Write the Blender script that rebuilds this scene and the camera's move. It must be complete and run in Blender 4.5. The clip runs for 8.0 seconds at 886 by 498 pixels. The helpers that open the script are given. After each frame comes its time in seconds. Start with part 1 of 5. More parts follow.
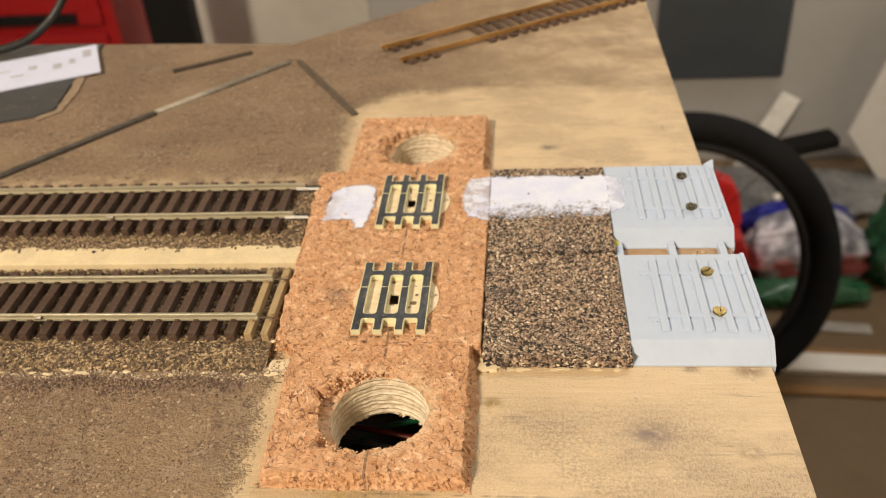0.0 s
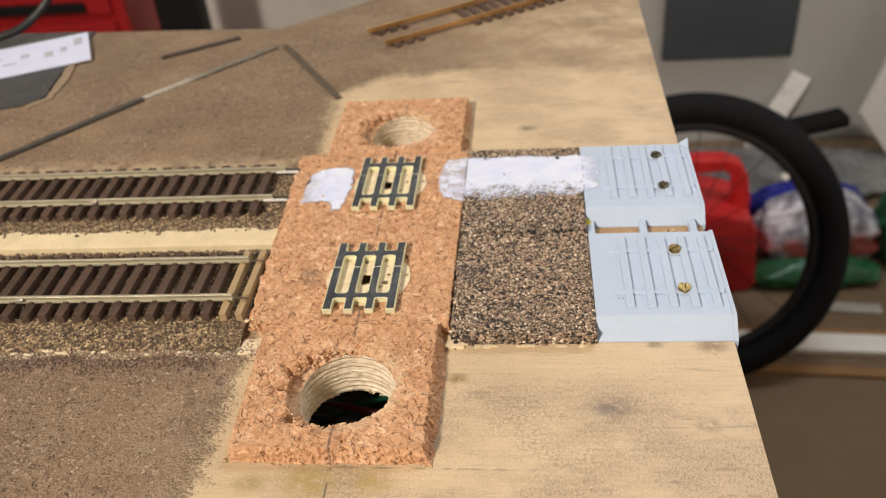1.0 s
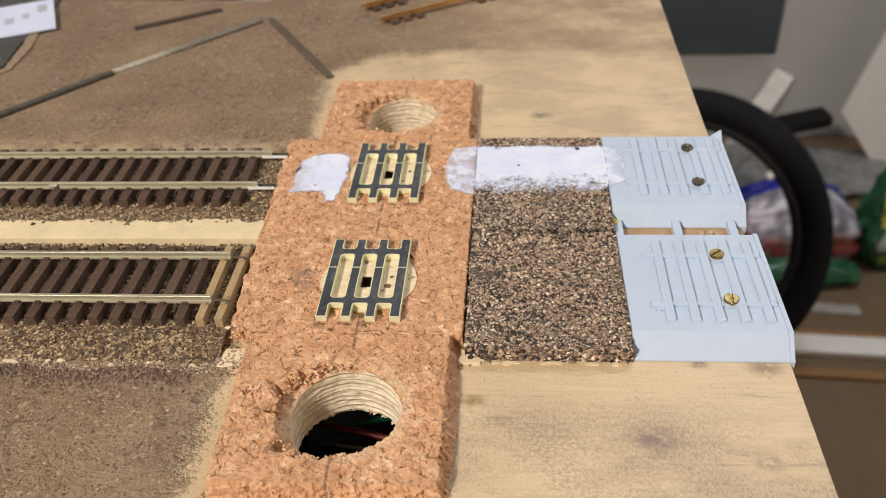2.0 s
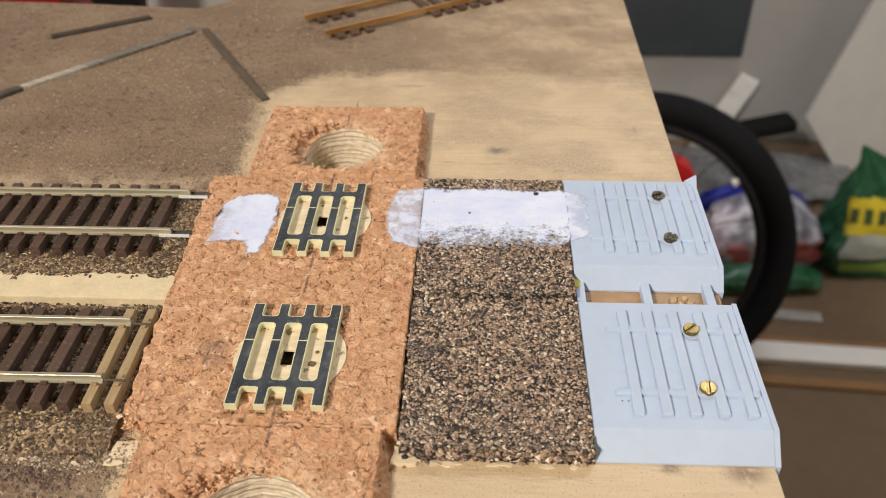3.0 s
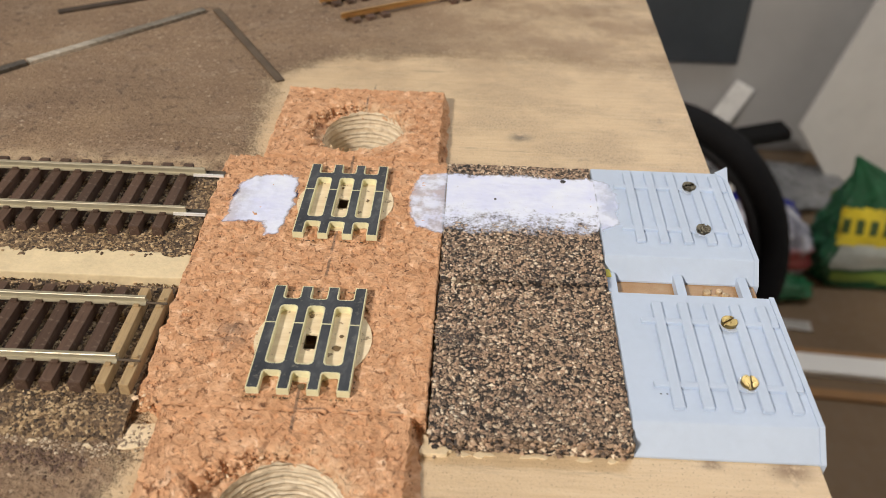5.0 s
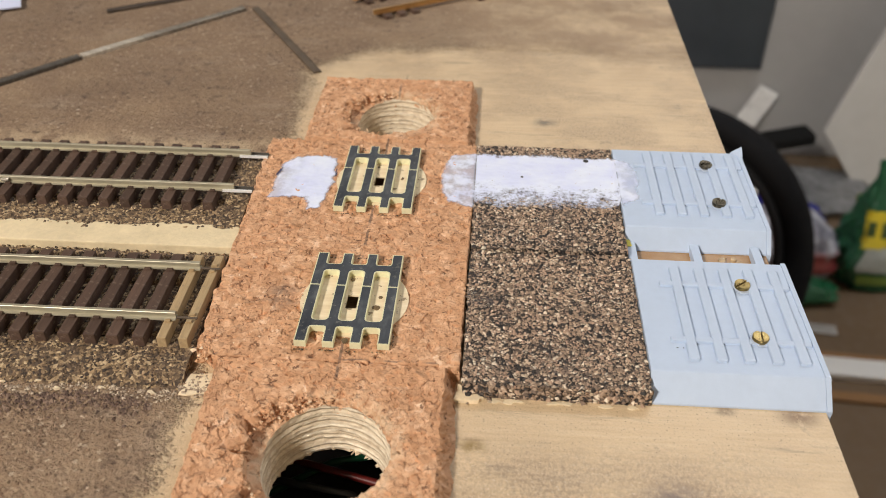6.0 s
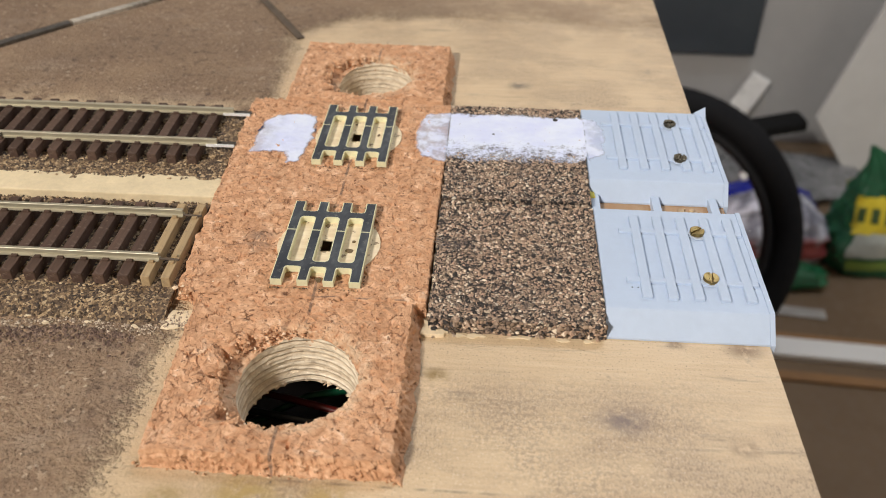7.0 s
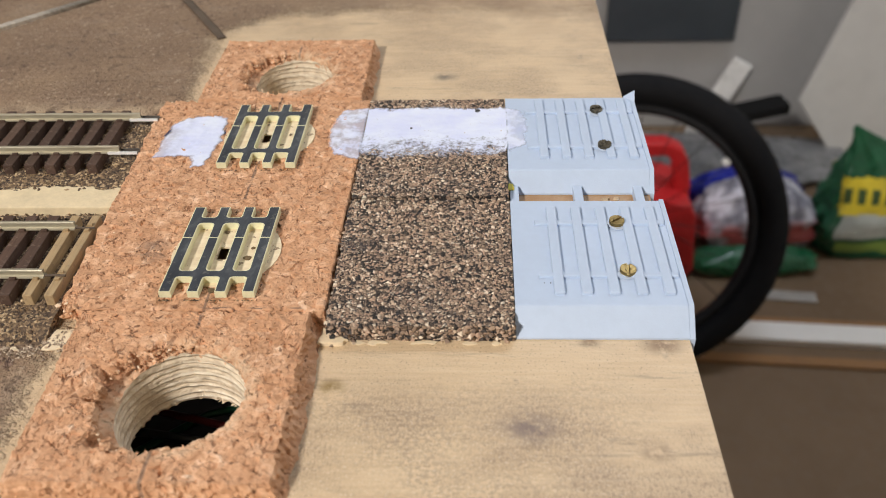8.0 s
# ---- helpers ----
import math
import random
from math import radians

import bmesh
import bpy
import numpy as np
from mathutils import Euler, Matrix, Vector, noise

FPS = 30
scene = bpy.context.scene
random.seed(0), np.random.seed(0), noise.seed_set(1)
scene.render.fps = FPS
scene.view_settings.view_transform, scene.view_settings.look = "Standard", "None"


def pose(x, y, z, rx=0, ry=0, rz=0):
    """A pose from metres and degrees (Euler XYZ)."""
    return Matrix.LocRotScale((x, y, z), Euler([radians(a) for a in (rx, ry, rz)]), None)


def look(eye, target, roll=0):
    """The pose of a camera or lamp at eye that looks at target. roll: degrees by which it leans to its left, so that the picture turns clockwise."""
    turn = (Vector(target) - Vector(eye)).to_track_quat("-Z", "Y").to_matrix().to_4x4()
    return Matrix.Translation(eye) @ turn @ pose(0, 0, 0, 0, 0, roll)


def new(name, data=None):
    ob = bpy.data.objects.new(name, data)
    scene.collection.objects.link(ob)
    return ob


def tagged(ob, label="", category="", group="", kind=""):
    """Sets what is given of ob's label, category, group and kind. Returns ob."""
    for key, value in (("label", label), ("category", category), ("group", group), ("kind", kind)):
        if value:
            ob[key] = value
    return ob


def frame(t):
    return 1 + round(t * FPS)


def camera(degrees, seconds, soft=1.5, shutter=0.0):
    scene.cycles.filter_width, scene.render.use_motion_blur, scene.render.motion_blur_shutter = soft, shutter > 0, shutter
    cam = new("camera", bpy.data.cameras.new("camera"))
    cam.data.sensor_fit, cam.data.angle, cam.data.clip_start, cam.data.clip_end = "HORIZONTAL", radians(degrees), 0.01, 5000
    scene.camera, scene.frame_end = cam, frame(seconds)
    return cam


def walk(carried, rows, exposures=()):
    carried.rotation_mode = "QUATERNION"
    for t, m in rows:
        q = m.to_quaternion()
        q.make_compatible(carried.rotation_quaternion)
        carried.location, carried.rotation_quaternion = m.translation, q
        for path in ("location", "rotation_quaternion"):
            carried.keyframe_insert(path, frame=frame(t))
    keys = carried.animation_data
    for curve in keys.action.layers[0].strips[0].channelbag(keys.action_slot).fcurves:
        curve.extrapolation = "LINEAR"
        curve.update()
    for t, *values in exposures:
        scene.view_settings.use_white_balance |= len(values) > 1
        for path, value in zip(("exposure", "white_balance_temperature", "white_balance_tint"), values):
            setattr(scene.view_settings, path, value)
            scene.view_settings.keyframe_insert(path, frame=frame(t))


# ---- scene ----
cam = camera(53.7, 8.0, soft=0.8)
cam.data.dof.use_dof = True
cam.data.dof.focus_distance, cam.data.dof.aperture_fstop = 0.205, 22.0
PATH = [
    (0, (0.0368, -0.2541, 0.1598), (0.0186, -0.0917, 0.0445), -4.31),
    (0.2, (0.0360, -0.2492, 0.1567), (0.0172, -0.0870, 0.0412), -4.49),
    (0.4, (0.0366, -0.2511, 0.1552), (0.0169, -0.0896, 0.0389), -4.86),
    (0.5, (0.0402, -0.2522, 0.1564), (0.0201, -0.0910, 0.0398), -5.02),
    (0.7, (0.0450, -0.2522, 0.1552), (0.0244, -0.0916, 0.0378), -5.28),
    (0.9, (0.0474, -0.2560, 0.1584), (0.0260, -0.0959, 0.0405), -5.45),
    (1, (0.0498, -0.2572, 0.1601), (0.0282, -0.0971, 0.0422), -5.64),
    (1.2, (0.0517, -0.2560, 0.1596), (0.0306, -0.0958, 0.0417), -5.41),
    (2.3, (0.0332, -0.2182, 0.1393), (0.0203, -0.0595, 0.0182), -2.21),
    (2.5, (0.0379, -0.2100, 0.1380), (0.0267, -0.0516, 0.0164), -1.75),
    (2.6, (0.0389, -0.2068, 0.1375), (0.0285, -0.0484, 0.0158), -1.55),
    (2.8, (0.0415, -0.2012, 0.1404), (0.0324, -0.0428, 0.0186), -1.21),
    (3, (0.0406, -0.1959, 0.1395), (0.0332, -0.0374, 0.0178), -0.62),
    (3.2, (0.0383, -0.1918, 0.1357), (0.0319, -0.0334, 0.0137), -0.18),
    (3.4, (0.0353, -0.1871, 0.1303), (0.0301, -0.0287, 0.0083), 0.42),
    (3.5, (0.0345, -0.1852, 0.1294), (0.0296, -0.0272, 0.0069), 0.56),
    (3.7, (0.0322, -0.1828, 0.1273), (0.0278, -0.0251, 0.0043), 0.81),
    (3.9, (0.0310, -0.1819, 0.1258), (0.0274, -0.0242, 0.0028), 1.08),
    (4, (0.0307, -0.1819, 0.1257), (0.0273, -0.0244, 0.0025), 1.19),
    (4.2, (0.0301, -0.1804, 0.1253), (0.0265, -0.0233, 0.0016), 1.29),
    (4.4, (0.0311, -0.1822, 0.1289), (0.0277, -0.0251, 0.0052), 1.34),
    (4.5, (0.0318, -0.1822, 0.1299), (0.0282, -0.0249, 0.0064), 1.40),
    (4.7, (0.0308, -0.1849, 0.1299), (0.0276, -0.0269, 0.0074), 1.62),
    (5.8, (0.0314, -0.2099, 0.1397), (0.0213, -0.0501, 0.0198), 0.49),
    (6, (0.0298, -0.2104, 0.1330), (0.0200, -0.0504, 0.0133), 0.23),
    (6.2, (0.0332, -0.2138, 0.1331), (0.0236, -0.0543, 0.0129), 0.14),
    (6.4, (0.0377, -0.2147, 0.1301), (0.0287, -0.0560, 0.0088), 0.13),
    (6.5, (0.0381, -0.2154, 0.1279), (0.0290, -0.0569, 0.0064), 0.14),
    (6.7, (0.0378, -0.2183, 0.1304), (0.0291, -0.0599, 0.0086), 0.44),
    (6.9, (0.0371, -0.2218, 0.1327), (0.0284, -0.0636, 0.0107), 0.62),
    (7, (0.0371, -0.2247, 0.1314), (0.0282, -0.0662, 0.0098), 0.62),
    (7.2, (0.0399, -0.2236, 0.1292), (0.0309, -0.0650, 0.0077), 0.56),
    (7.4, (0.0417, -0.2192, 0.1287), (0.0328, -0.0605, 0.0073), 0.35),
    (7.5, (0.0429, -0.2198, 0.1286), (0.0340, -0.0608, 0.0075), 0.07),
    (7.7, (0.0493, -0.2152, 0.1283), (0.0400, -0.0563, 0.0073), -0.67),
    (7.9, (0.0557, -0.2159, 0.1268), (0.0468, -0.0572, 0.0054), -1.42),
    (8, (0.0575, -0.2143, 0.1242), (0.0492, -0.0558, 0.0025), -1.84),
]
walk(cam, [(t, look(eye, target, roll)) for t, eye, target, roll in PATH],
     [(0, 0.05, 7300, 10), (0.5, 0.04, 6850, 10), (1.0, 0.02, 6400, 10), (1.2, 0.02, 6350, 10), (2.3, -0.04, 6200, 10), (4.5, -0.05, 6220, 10), (6.0, -0.08, 6100, 10), (8.0, -0.05, 5850, 10)])

# ---------------------------------------------------------------- light
world = bpy.data.worlds.new("world")
scene.world = world
world.use_nodes = True
world.node_tree.nodes["Background"].inputs[0].default_value = (0.6, 0.65, 0.75, 1)
world.node_tree.nodes["Background"].inputs[1].default_value = 0.012


def area_lamp(name, eye, target, size, size_y, watts, colour):
    data = bpy.data.lights.new(name, "AREA")
    data.shape, data.size, data.size_y, data.energy, data.color = "RECTANGLE", size, size_y, watts, colour
    ob = new(name, data)
    ob.matrix_world = look(eye, target)
    return ob


area_lamp("front_ceiling_lamp", (-1.02, -1.50, 1.42), (0, 0, 0), 0.30, 0.18, 60.0, (1.0, 0.88, 0.74))
area_lamp("back_ceiling_lamp", (0.75, 1.05, 1.46), (0.75, 1.05, -0.9), 0.9, 0.25, 14.5, (0.96, 0.97, 1.0))

# ---------------------------------------------------------------- helpers
from mathutils import kdtree

MM = 0.001
HOLES = ((1.1, -103.0, 12.8), (0.6, 31.0, 12.2))
FLOOR = -0.92


def part(name, bm, material, parent=None, label="", unit=MM, smooth=False):
    """One mesh object from a bmesh, under a thing or a part."""
    me = bpy.data.meshes.new(name)
    bmesh.ops.scale(bm, vec=(unit, unit, unit), verts=bm.verts)
    bmesh.ops.recalc_face_normals(bm, faces=bm.faces)
    if smooth:
        for f in bm.faces:
            f.smooth = True
    bm.to_mesh(me)
    bm.free()
    me.materials.append(material)
    ob = new(name, me)
    ob.parent = parent
    if label:
        ob["label"] = label
    return ob


def again(ob, name, m, parent=None):
    """Another object on the same mesh."""
    o = new(name, ob.data)
    o.parent, o.matrix_basis = parent, m
    return o


def thing(name, label, category, group="", kind="", at=(0, 0, 0)):
    ob = new(name)
    ob.empty_display_size = 0.01
    ob.location = at
    return tagged(ob, label, category, group, kind)


def box(x0, x1, y0, y1, z0, z1, bm=None, bevel=0.0):
    own = bmesh.new()
    bmesh.ops.create_cube(own, size=1)
    for v in own.verts:
        v.co = Vector(((x0 + x1) / 2 + v.co.x * (x1 - x0), (y0 + y1) / 2 + v.co.y * (y1 - y0), (z0 + z1) / 2 + v.co.z * (z1 - z0)))
    if bevel:
        bmesh.ops.bevel(own, geom=own.edges[:], offset=bevel, segments=2, affect="EDGES", profile=0.6)
    return join(bm, own)


def join(bm, own):
    if bm is None:
        return own
    me = bpy.data.meshes.new("tmp")
    own.to_mesh(me)
    own.free()
    bm.from_mesh(me)
    bpy.data.meshes.remove(me)
    return bm


def prism(outline, z0, z1, bm=None, bevel=0.0):
    """An upright prism over a closed outline of (x, y)."""
    own = bmesh.new()
    low = [own.verts.new((x, y, z0)) for x, y in outline]
    f = own.faces.new(low)
    top = bmesh.ops.extrude_face_region(own, geom=[f])
    for v in top["geom"]:
        if isinstance(v, bmesh.types.BMVert):
            v.co.z = z1
    if bevel:
        edges = [e for e in own.edges if all(abs(v.co.z - z1) < 1e-6 for v in e.verts)]
        bmesh.ops.bevel(own, geom=edges, offset=bevel, segments=2, affect="EDGES", profile=0.6)
    return join(bm, own)


def sweep(path, profile, bm=None, closed=False):
    """A profile of (side, up) swept along points, capped at the ends."""
    own = bmesh.new()
    pts = [Vector(p) for p in path]
    rings = []
    for i, p in enumerate(pts):
        a = pts[i - 1] if i or closed else p
        b = pts[(i + 1) % len(pts)] if i + 1 < len(pts) or closed else p
        d = (b - a).normalized()
        side = d.cross(Vector((0, 0, 1)))
        side = side.normalized() if side.length > 1e-4 else Vector((1, 0, 0))
        up = side.cross(d)
        rings.append([own.verts.new(p + side * s + up * u) for s, u in profile])
    n = len(profile)
    for i in range(len(rings) - (0 if closed else 1)):
        r, q = rings[i], rings[(i + 1) % len(rings)]
        for k in range(n):
            own.faces.new((r[k], r[(k + 1) % n], q[(k + 1) % n], q[k]))
    if not closed:
        own.faces.new(rings[0])
        own.faces.new(rings[-1][::-1])
    return join(bm, own)


def tube(path, radius, bm=None, closed=False, sides=10):
    ring = [(radius * math.cos(2 * math.pi * k / sides), radius * math.sin(2 * math.pi * k / sides)) for k in range(sides)]
    return sweep(path, ring, bm, closed)


def wobble(x, y, z=0.0, size=1.0):
    return noise.noise(Vector((x / size, y / size, z / size)))


# ---------------------------------------------------------------- materials
class Mat:
    """A node material in short."""

    def __init__(self, name, rough=0.6, metal=0.0):
        self.m = bpy.data.materials.new(name)
        self.m.use_nodes = True
        self.t = self.m.node_tree
        self.b = self.t.nodes["Principled BSDF"]
        self.b.inputs["Roughness"].default_value = rough
        self.b.inputs["Metallic"].default_value = metal
        self.obj = self.t.nodes.new("ShaderNodeTexCoord").outputs["Object"]

    def put(self, socket, value):
        if isinstance(value, bpy.types.NodeSocket):
            self.t.links.new(value, socket)
        elif isinstance(value, tuple) and len(value) == 3 and socket.type == "RGBA":
            socket.default_value = (*value, 1)
        else:
            socket.default_value = value

    def noise(self, scale, detail=4.0, rough=0.55, vec=None, colour=False):
        n = self.t.nodes.new("ShaderNodeTexNoise")
        self.put(n.inputs["Vector"], vec or self.obj)
        n.inputs["Scale"].default_value, n.inputs["Detail"].default_value, n.inputs["Roughness"].default_value = scale, detail, rough
        return n.outputs["Color" if colour else "Fac"]

    def cells(self, scale, vec=None, edge=False, random=1.0):
        n = self.t.nodes.new("ShaderNodeTexVoronoi")
        self.put(n.inputs["Vector"], vec or self.obj)
        n.inputs["Scale"].default_value, n.inputs["Randomness"].default_value = scale, random
        if edge == "facet":
            # each cell tilted its own way: a height in metres
            away = self.t.nodes.new("ShaderNodeVectorMath")
            away.operation = "SUBTRACT"
            self.put(away.inputs[0], vec or self.obj)
            self.put(away.inputs[1], n.outputs["Position"])
            tilt = self.t.nodes.new("ShaderNodeVectorMath")
            tilt.operation = "SUBTRACT"
            self.put(tilt.inputs[0], n.outputs["Color"])
            tilt.inputs[1].default_value = (0.5, 0.5, 0.5)
            dot = self.t.nodes.new("ShaderNodeVectorMath")
            dot.operation = "DOT_PRODUCT"
            self.put(dot.inputs[0], away.outputs[0])
            self.put(dot.inputs[1], tilt.outputs[0])
            return dot.outputs["Value"]
        if edge:
            n.feature = "DISTANCE_TO_EDGE"
            return n.outputs["Distance"]
        return n.outputs["Color"], n.outputs["Distance"]

    def ramp(self, fac, *stops):
        n = self.t.nodes.new("ShaderNodeValToRGB")
        self.put(n.inputs[0], fac)
        els = n.color_ramp.elements
        while len(els) < len(stops):
            els.new(0.5)
        for e, (p, c) in zip(els, stops):
            e.position, e.color = p, (*c, 1) if isinstance(c, tuple) else (c, c, c, 1)
        return n.outputs[0]

    def mix(self, fac, a, b, kind="MIX"):
        n = self.t.nodes.new("ShaderNodeMix")
        n.data_type, n.blend_type = "RGBA", kind
        self.put(n.inputs[0], fac)
        self.put(n.inputs[6], a)
        self.put(n.inputs[7], b)
        return n.outputs[2]

    def calc(self, op, a, b=0.0, c=0.0):
        n = self.t.nodes.new("ShaderNodeMath")
        n.operation = op
        for s, v in zip(n.inputs, (a, b, c)):
            self.put(s, v)
        return n.outputs[0]

    def smooth(self, value, low, high):
        n = self.t.nodes.new("ShaderNodeMapRange")
        n.interpolation_type = "SMOOTHSTEP"
        for s, v in zip(n.inputs, (value, low, high, 0.0, 1.0)):
            self.put(s, v)
        return n.outputs[0]

    def axes(self, vec=None):
        n = self.t.nodes.new("ShaderNodeSeparateXYZ")
        self.put(n.inputs[0], vec or self.obj)
        return n.outputs[0], n.outputs[1], n.outputs[2]

    def stretch(self, scale, vec=None):
        n = self.t.nodes.new("ShaderNodeMapping")
        self.put(n.inputs[0], vec or self.obj)
        n.inputs["Scale"].default_value = scale
        return n.outputs[0]

    def shifted(self, scale, amount):
        """Coordinates bent by noise."""
        n = self.t.nodes.new("ShaderNodeVectorMath")
        n.operation = "MULTIPLY_ADD"
        self.put(n.inputs[0], self.noise(scale, 2.0, colour=True))
        n.inputs[1].default_value = (amount, amount, amount)
        self.put(n.inputs[2], self.obj)
        return n.outputs[0]

    def each(self, island=False):
        if island:
            return self.t.nodes.new("ShaderNodeNewGeometry").outputs["Random Per Island"]
        return self.t.nodes.new("ShaderNodeObjectInfo").outputs["Random"]

    def bump(self, height, distance, strength=1.0):
        n = self.t.nodes.new("ShaderNodeBump")
        n.inputs["Distance"].default_value, n.inputs["Strength"].default_value = distance, strength
        self.put(n.inputs["Height"], height)
        self.put(self.b.inputs["Normal"], n.outputs[0])

    def colour(self, value):
        self.put(self.b.inputs["Base Color"], value)
        return self

    def rough(self, value):
        self.put(self.b.inputs["Roughness"], value)
        return self


def cork_material():
    g = Mat("cork", 0.85)
    bent = g.shifted(420, 0.0026)
    c1, d1 = g.cells(330, bent)
    c2, d2 = g.cells(820, bent)
    e1 = g.cells(330, bent, edge=True)
    e2 = g.cells(820, bent, edge=True)
    r1, r2 = g.axes(c1)[0], g.axes(c2)[1]
    own = g.t.nodes.new("ShaderNodeAttribute")
    own.attribute_name = "chip"
    tone = g.calc("ADD", g.calc("MULTIPLY", own.outputs["Fac"], 0.72), g.calc("SUBTRACT", g.calc("ADD", g.calc("MULTIPLY", r1, 0.14), g.calc("MULTIPLY", r2, 0.20)), 0.03))
    base = g.ramp(tone, (0.08, (0.47, 0.245, 0.12)), (0.3, (0.575, 0.32, 0.172)), (0.6, (0.65, 0.382, 0.218)), (0.82, (0.76, 0.488, 0.305)), (0.95, (0.87, 0.645, 0.45)))
    flake = g.noise(600, 4, 0.65, bent)
    col = g.mix(0.4, base, g.ramp(flake, (0.3, (0.80, 0.70, 0.60)), (0.5, (1.0, 0.99, 0.98)), (0.7, (1.1, 1.1, 1.1))), "MULTIPLY")
    gaps = g.smooth(g.noise(420, 2), 0.56, 0.63)
    crack = g.calc("MULTIPLY", g.smooth(e1, 0.085, 0.02), gaps)
    col = g.mix(g.calc("MULTIPLY", crack, 0.75), col, (0.19, 0.075, 0.03))
    fine = g.calc("MULTIPLY", g.smooth(e2, 0.12, 0.0), g.smooth(g.noise(600, 2), 0.58, 0.68))
    col = g.mix(g.calc("MULTIPLY", fine, 0.35), col, (0.20, 0.085, 0.04))
    speck = g.smooth(g.noise(620, 2), 0.685, 0.72)
    col = g.mix(g.calc("MULTIPLY", speck, 0.8), col, (0.13, 0.052, 0.025))
    col = g.mix(g.ramp(g.noise(45, 3), (0.35, 0.0), (0.75, 0.2)), col, (0.56, 0.30, 0.15))
    x, y, z = g.axes()
    # pencil lines: one along the middle, two across at the joints
    wav = g.calc("MULTIPLY", g.calc("SUBTRACT", g.noise(60, 2), 0.5), 0.0012)
    mid = g.smooth(g.calc("ABSOLUTE", g.calc("ADD", x, wav)), 0.00046, 0.00020)
    across = g.smooth(g.calc("ABSOLUTE", g.calc("ADD", g.calc("ADD", y, 0.0786), wav)), 0.0003, 0.0001)
    broken = g.smooth(g.noise(140, 3), 0.42, 0.55)
    line = g.calc("MULTIPLY", g.calc("MAXIMUM", mid, g.calc("MULTIPLY", across, g.calc("MAXIMUM", g.smooth(x, -0.002, 0.001), g.calc("MULTIPLY", g.smooth(x, -0.0335, -0.0325), g.smooth(x, -0.0215, -0.0225))))), broken)
    col = g.mix(g.calc("MULTIPLY", line, 0.62), col, (0.085, 0.068, 0.062))
    # grey glue smudges beside the near pad
    px = g.calc("ADD", x, 0.0165)
    py = g.calc("ADD", y, 0.0590)
    rad = g.calc("SQRT", g.calc("ADD", g.calc("MULTIPLY", px, px), g.calc("MULTIPLY", g.calc("MULTIPLY", py, py), 0.6)))
    smudge = g.calc("MULTIPLY", g.smooth(rad, 0.0055, 0.001), g.smooth(g.noise(500, 3), 0.35, 0.6))
    col = g.mix(g.calc("MULTIPLY", smudge, 0.6), col, (0.12, 0.09, 0.075))
    for hx, hy, hr in HOLES:
        ax, ay = g.calc("SUBTRACT", x, hx * MM), g.calc("SUBTRACT", y, hy * MM)
        away = g.calc("SQRT", g.calc("ADD", g.calc("MULTIPLY", ax, ax), g.calc("MULTIPLY", ay, ay)))
        ring = g.calc("MULTIPLY", g.smooth(away, (hr + 3.8) * MM, (hr + 0.2) * MM), g.smooth(g.noise(380, 4), 0.38, 0.6))
        col = g.mix(g.calc("MULTIPLY", ring, 0.55), col, (0.80, 0.62, 0.42))
    g.colour(col)
    h = g.calc("ADD", g.calc("MULTIPLY", flake, 0.9), g.calc("MULTIPLY", g.calc("ADD", g.calc("MULTIPLY", speck, 2.0), g.calc("ADD", crack, fine)), -0.4))
    h = g.calc("ADD", h, g.calc("ADD", g.calc("MULTIPLY", r1, 0.8), g.calc("MULTIPLY", r2, 0.35)))
    h = g.calc("ADD", g.calc("MULTIPLY", h, 0.00030), g.calc("MULTIPLY", g.cells(820, bent, edge="facet"), 0.40))
    g.bump(h, 1.0, 1.0)
    return g.m


def granule_ramp(g, fac, warm):
    if warm:
        return g.ramp(fac, (0.0, (0.036, 0.027, 0.022)), (0.3, (0.11, 0.073, 0.045)), (0.55, (0.20, 0.135, 0.076)), (0.8, (0.36, 0.25, 0.135)), (1.0, (0.62, 0.48, 0.29)))
    return g.ramp(fac, (0.0, (0.022, 0.020, 0.020)), (0.22, (0.06, 0.048, 0.041)), (0.31, (0.19, 0.136, 0.10)), (0.60, (0.41, 0.297, 0.205)), (0.75, (0.47, 0.32, 0.225)), (0.88, (0.58, 0.455, 0.325)), (1.0, (0.83, 0.73, 0.58)))


def mat_material():
    g = Mat("cork granulate", 0.8)
    bent = g.shifted(900, 0.0006)
    c1, d1 = g.cells(1150, bent)
    e1 = g.cells(1150, bent, edge=True)
    patch = g.calc("MULTIPLY", g.calc("SUBTRACT", g.noise(70, 2), 0.5), 0.5)
    col = granule_ramp(g, g.calc("ADD", g.axes(c1)[0], patch), False)
    col = g.mix(g.smooth(e1, 0.09, 0.01), col, (0.015, 0.013, 0.013))
    g.colour(col)
    g.bump(g.calc("ADD", g.smooth(e1, 0.0, 0.25), g.calc("MULTIPLY", g.noise(2500, 2), 0.5)), 0.0004, 0.9)
    return g.m


def ballast_material():
    g = Mat("ballast bed", 0.9)
    c1, d1 = g.cells(1500)
    col = granule_ramp(g, g.axes(c1)[0], True)
    col = g.mix(g.ramp(g.noise(60, 3), (0.4, 0.0), (0.7, 0.5)), col, (0.12, 0.085, 0.06))
    g.colour(col)
    g.bump(g.noise(1800, 4), 0.0005, 1.0)
    return g.m


